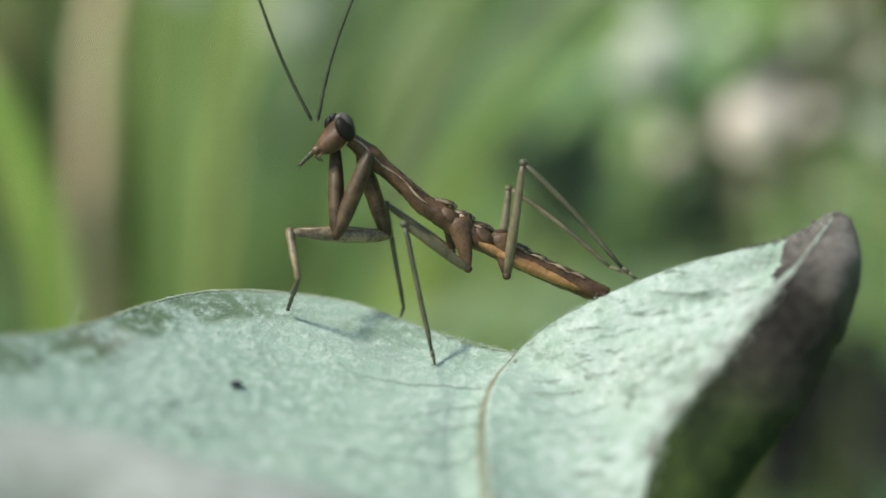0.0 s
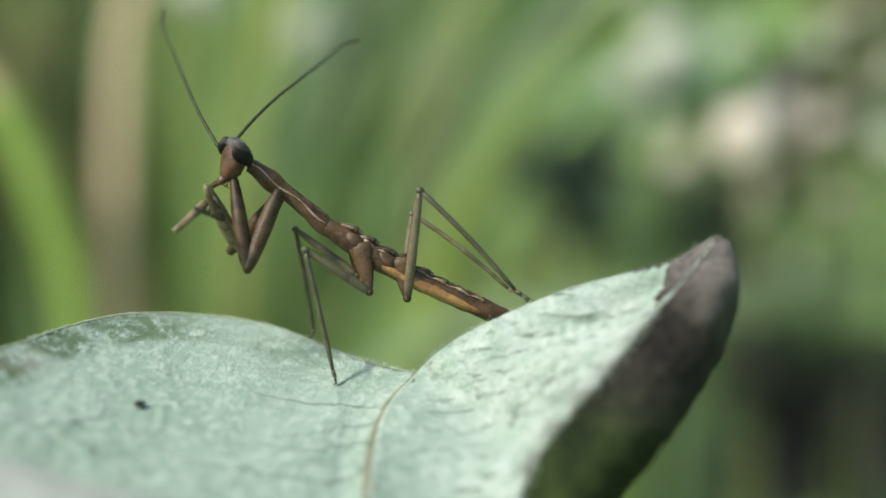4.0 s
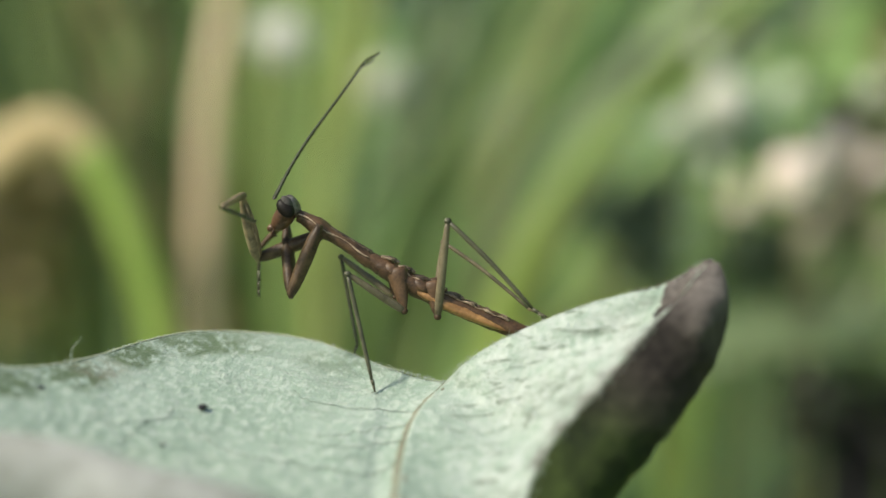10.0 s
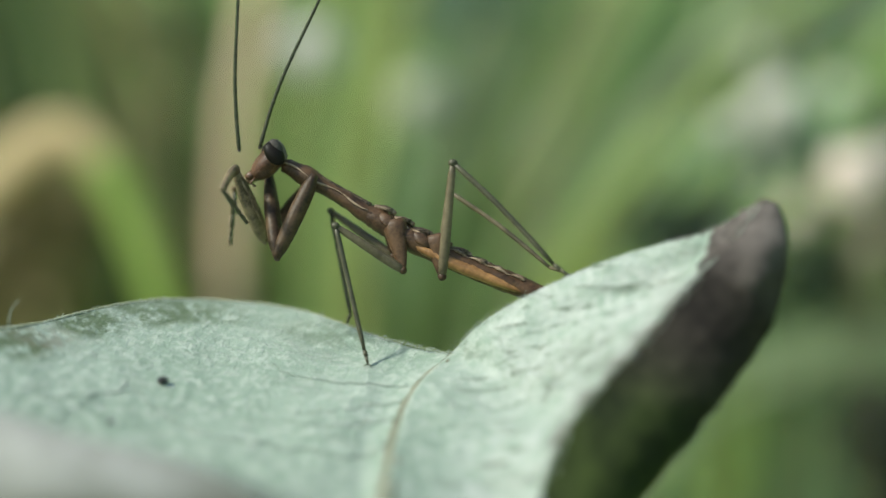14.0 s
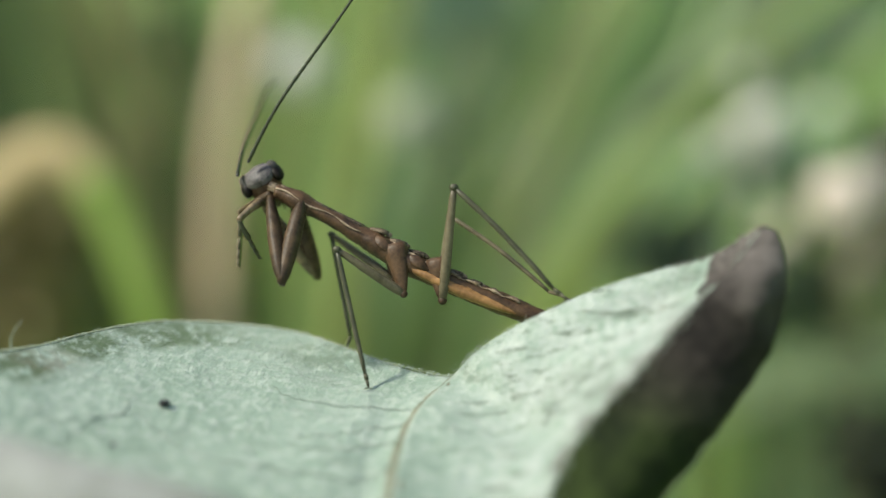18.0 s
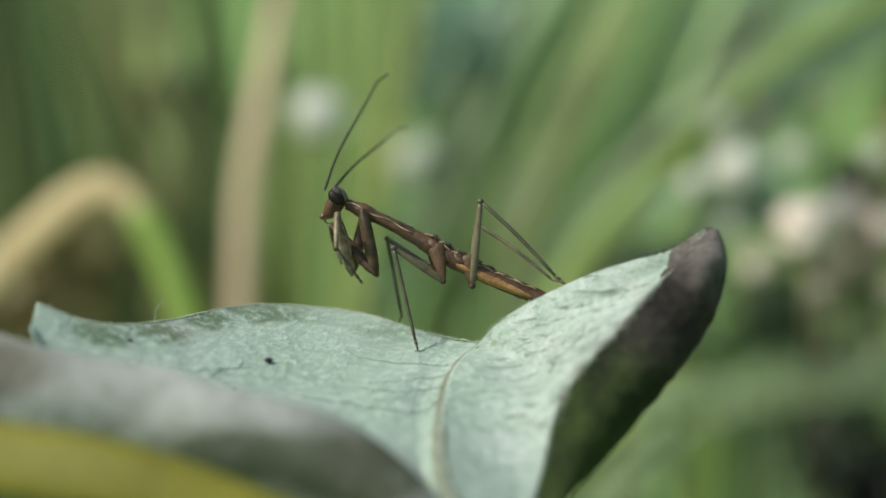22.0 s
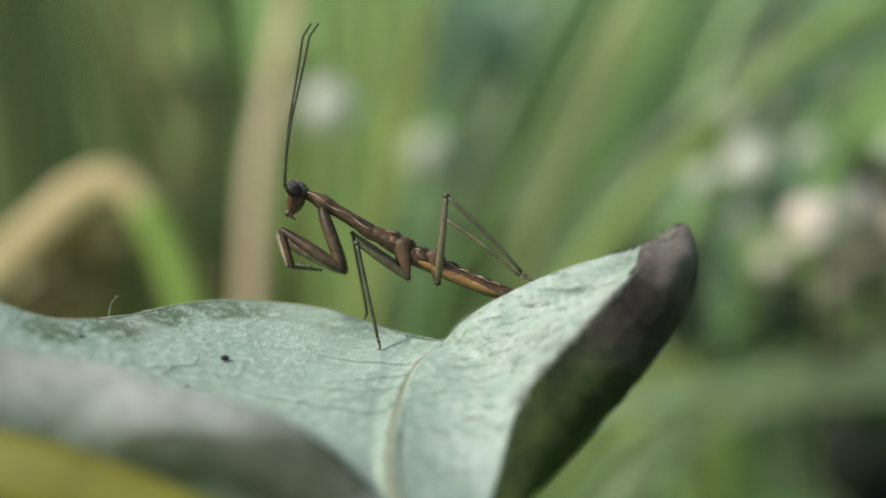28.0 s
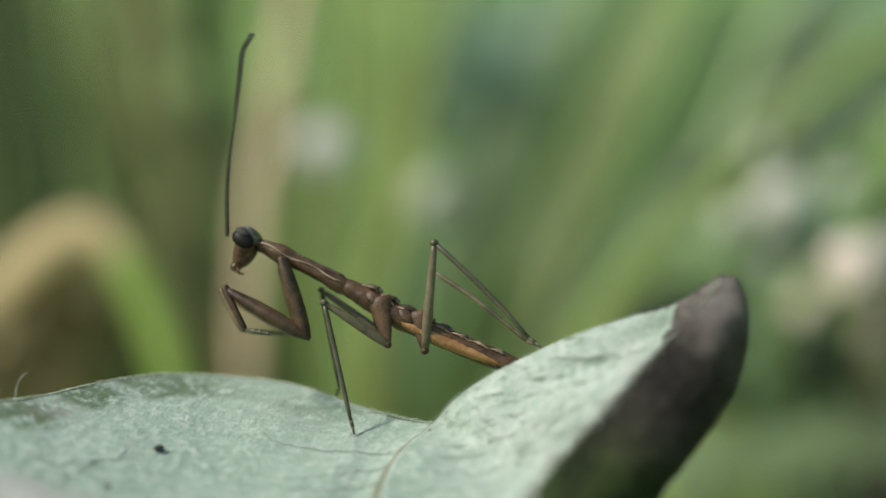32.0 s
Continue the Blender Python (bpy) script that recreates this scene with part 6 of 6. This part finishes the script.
    walk(far_arm[1], [
        (0, pose(-0.00673, 0.00820, 0.01668, -91.3, -3.2, -158.4)),
        (1, pose(-0.00756, 0.00820, 0.01684, -92.0, -3.5, -151.1)),
        (2, pose(-0.00752, 0.00820, 0.01654, -93.2, -5.9, -151.2)),
        (2.5, pose(-0.01278, 0.00978, 0.01789, -128.6, -35.0, -130.8)),
        (3, pose(-0.01803, 0.01136, 0.01924, 175.4, -41.7, -86.9)),
        (5.5, pose(-0.00968, 0.00820, 0.01514, -103.7, -22.0, -146.9)),
        (6, pose(-0.00944, 0.00820, 0.01445, -98.8, -17.8, -153.2)),
        (7, pose(-0.00834, 0.00820, 0.01530, -95.0, -9.4, -151.8)),
        (8, pose(-0.01145, 0.01154, 0.01464, -110.3, -24.9, -138.8)),
        (9, pose(-0.01800, 0.01186, 0.01874, -150.9, -49.5, -112.9)),
        (10, pose(-0.02052, 0.00820, 0.02089, -175.5, -48.2, -93.4)),
        (11, pose(-0.02158, 0.01002, 0.02158, 177.5, -41.0, -88.4)),
        (12, pose(-0.02149, 0.00820, 0.02103, 169.1, -23.8, -85.5)),
        (13, pose(-0.02051, 0.00820, 0.01936, 165.4, -30.6, -82.4)),
        (14, pose(-0.01661, 0.01042, 0.01694, -167.1, -43.3, -98.9)),
        (14.5, pose(-0.01461, 0.01178, 0.01591, -150.2, -50.5, -113.8)),
        (17, pose(-0.00895, 0.01166, 0.01484, -117.4, -51.6, -146.5)),
        (18, pose(-0.00950, 0.01318, 0.01497, -125.1, -49.2, -137.2)),
        (19, pose(-0.00978, 0.01322, 0.01450, -125.6, -51.5, -137.5)),
        (20, pose(-0.01030, 0.01316, 0.01409, -90.0, -48.1, 180.0)),
        (21, pose(-0.01822, 0.01437, 0.01863, -159.5, -41.7, -104.0)),
        (22, pose(-0.01350, 0.00852, 0.01455, -171.1, -47.4, -96.5)),
        (23, pose(-0.02018, 0.00958, 0.01958, 173.4, -34.5, -86.2)),
        (24, pose(-0.01942, 0.01080, 0.01858, -168.1, -35.8, -97.0)),
        (25, pose(-0.01588, 0.01267, 0.01619, -134.1, -38.4, -122.7)),
        (26, pose(-0.00911, 0.00820, 0.01535, -108.0, -27.4, -144.7)),
        (29, pose(-0.00821, 0.00990, 0.01344, -90.0, -29.1, 180.0)),
        (30, pose(-0.00866, 0.00820, 0.01480, -96.0, -26.8, -166.8)),
        (31, pose(-0.00911, 0.00820, 0.01520, -95.4, -28.3, -168.6)),
        (32, pose(-0.00925, 0.00820, 0.01406, -90.0, -29.6, 180.0)),
    ])
    walk(far_arm[2], [
        (0, pose(-0.01991, 0.00298, 0.01746, 28.4, 63.2, -64.3)),
        (1, pose(-0.01997, 0.00135, 0.01772, -14.0, 19.9, -94.9)),
        (2, pose(-0.01989, 0.00139, 0.01800, 5.5, 51.8, -85.7)),
        (2.5, pose(-0.01868, 0.00109, 0.02334, -69.3, 24.3, -126.0)),
        (3, pose(-0.01747, 0.00078, 0.02869, -117.2, -16.2, -118.5)),
        (3.8, pose(-0.01855, 0.00086, 0.02595, -78.5, 16.5, -123.8)),
        (4.7, pose(-0.01963, 0.00093, 0.02320, -5.7, 47.4, -87.3)),
        (5.5, pose(-0.02071, 0.00101, 0.02046, 59.1, 32.6, -48.0)),
        (6, pose(-0.02151, 0.00211, 0.01880, 64.8, 34.5, -39.7)),
        (7, pose(-0.02069, 0.00159, 0.01763, 67.2, 25.6, -44.2)),
        (8, pose(-0.02114, 0.00306, 0.02063, 61.9, 42.2, -38.5)),
        (8.5, pose(-0.02137, 0.00321, 0.02508, 8.1, 41.9, -78.3)),
        (9, pose(-0.02160, 0.00336, 0.02953, -30.7, 20.1, -101.5)),
        (10, pose(-0.02107, -0.00125, 0.03148, -52.4, 12.8, -106.1)),
        (10.5, pose(-0.02117, -0.00097, 0.03119, -105.2, -5.6, -109.7)),
        (11, pose(-0.02128, -0.00069, 0.03090, -160.6, -19.4, -96.7)),
        (12, pose(-0.02048, -0.00475, 0.02676, 151.6, -24.8, -77.2)),
        (12.3, pose(-0.01995, -0.00447, 0.02671, 106.8, -10.3, -66.0)),
        (12.7, pose(-0.01943, -0.00419, 0.02665, 56.3, 10.9, -70.3)),
        (13, pose(-0.01890, -0.00391, 0.02660, 10.6, 20.2, -86.3)),
        (14, pose(-0.01821, 0.00021, 0.02669, -2.6, 24.5, -91.1)),
        (14.5, pose(-0.01825, 0.00353, 0.02687, -17.9, 20.9, -96.6)),
        (17, pose(-0.01630, 0.00680, 0.02597, -40.2, 19.1, -105.4)),
        (18, pose(-0.01630, 0.00687, 0.02572, -39.0, 23.1, -107.6)),
        (19, pose(-0.01630, 0.00725, 0.02561, -37.9, 20.2, -105.1)),
        (19.5, pose(-0.01804, 0.01020, 0.02514, -26.0, 56.3, -105.7)),
        (20, pose(-0.01978, 0.01316, 0.02467, 90.0, 83.1, 0.0)),
        (20.5, pose(-0.02028, 0.00862, 0.02637, -56.4, 48.9, -122.5)),
        (21, pose(-0.02078, 0.00409, 0.02807, -76.3, 5.1, -109.9)),
        (21.5, pose(-0.01769, 0.00153, 0.02654, -47.4, 36.6, -113.5)),
        (22, pose(-0.01459, -0.00103, 0.02500, 4.9, 63.5, -85.6)),
        (22.3, pose(-0.01620, -0.00139, 0.02588, -72.5, 42.1, -131.5)),
        (22.7, pose(-0.01781, -0.00174, 0.02675, -123.9, -2.2, -123.2)),
        (23, pose(-0.01941, -0.00210, 0.02763, -169.3, -20.2, -93.7)),
        (24, pose(-0.02082, -0.00063, 0.02689, 152.4, -18.3, -80.7)),
        (24.5, pose(-0.02136, 0.00134, 0.02595, -135.2, -14.9, -104.3)),
        (25, pose(-0.02190, 0.00330, 0.02501, -69.4, 7.5, -109.1)),
        (25.5, pose(-0.02065, 0.00211, 0.02345, -29.6, 46.3, -100.2)),
        (26, pose(-0.01940, 0.00093, 0.02189, 58.5, 57.5, -36.0)),
        (29, pose(-0.02062, 0.00990, 0.02034, 39.7, 56.0, -55.5)),
        (30, pose(-0.02100, 0.00531, 0.02121, 90.0, 59.7, 0.0)),
        (31, pose(-0.02137, 0.00574, 0.02193, 90.0, 60.1, 0.0)),
        (32, pose(-0.02159, 0.00820, 0.02107, 90.0, 63.7, 0.0)),
    ])
    walk(far_arm[3], [
        (0, pose(-0.01858, 0.00022, 0.01139, -154.7, 39.7, 106.8)),
        (1, pose(-0.02051, -0.00502, 0.01540, 160.0, 20.5, 82.7)),
        (2, pose(-0.01958, -0.00280, 0.01265, 119.6, 10.5, 72.3)),
        (3, pose(-0.02058, -0.00496, 0.03060, 163.9, 26.3, 82.7)),
        (4.2, pose(-0.01873, -0.00410, 0.02369, 115.9, 12.8, 64.3)),
        (5.5, pose(-0.01688, -0.00325, 0.01679, 74.1, -8.9, 61.4)),
        (6, pose(-0.01720, -0.00147, 0.01495, 69.9, -10.8, 62.8)),
        (7, pose(-0.01629, -0.00268, 0.01469, 69.6, -9.4, 66.4)),
        (8, pose(-0.01720, -0.00007, 0.01606, 86.7, -1.8, 62.0)),
        (9, pose(-0.02287, -0.00290, 0.02719, 107.1, 10.9, 58.5)),
        (10, pose(-0.02291, -0.00762, 0.02996, 117.3, 18.5, 58.3)),
        (11, pose(-0.02202, -0.00706, 0.03316, 132.7, 46.4, 51.9)),
        (12, pose(-0.01911, -0.01077, 0.02961, 151.2, 35.6, 72.3)),
        (13, pose(-0.01849, -0.01028, 0.02425, 152.9, 25.8, 77.4)),
        (14, pose(-0.01833, -0.00597, 0.02387, 154.7, 33.8, 75.3)),
        (14.5, pose(-0.01898, -0.00278, 0.02445, 150.0, 41.0, 69.2)),
        (17, pose(-0.01801, 0.00061, 0.02375, 151.1, 45.7, 68.4)),
        (18, pose(-0.01819, 0.00091, 0.02305, 155.3, 43.7, 72.3)),
        (19, pose(-0.01796, 0.00109, 0.02326, 145.6, 43.2, 64.9)),
        (20, pose(-0.01896, 0.01316, 0.01792, 135.1, 39.0, 57.9)),
        (21, pose(-0.02309, -0.00228, 0.02747, 127.4, 30.6, 56.4)),
        (22, pose(-0.01436, -0.00406, 0.01892, 112.4, 52.3, 27.5)),
        (23, pose(-0.01983, -0.00847, 0.02997, 100.6, 71.3, 11.1)),
        (24, pose(-0.01978, -0.00700, 0.02903, 124.2, 61.8, 37.6)),
        (25, pose(-0.02410, -0.00307, 0.02412, 90.0, 55.5, 0.0)),
        (25.5, pose(-0.02027, -0.00215, 0.02014, 108.7, 32.4, 42.2)),
        (26, pose(-0.01644, -0.00122, 0.01616, 106.4, 6.0, 70.4)),
        (29, pose(-0.01847, 0.00676, 0.01470, 93.1, 3.3, 43.3)),
        (30, pose(-0.01757, 0.00531, 0.01534, 97.6, 5.4, 54.6)),
        (31, pose(-0.01797, 0.00574, 0.01604, 98.7, 8.6, 45.8)),
        (32, pose(-0.01858, 0.00820, 0.01498, 95.2, 4.8, 47.6)),
    ])


motions()
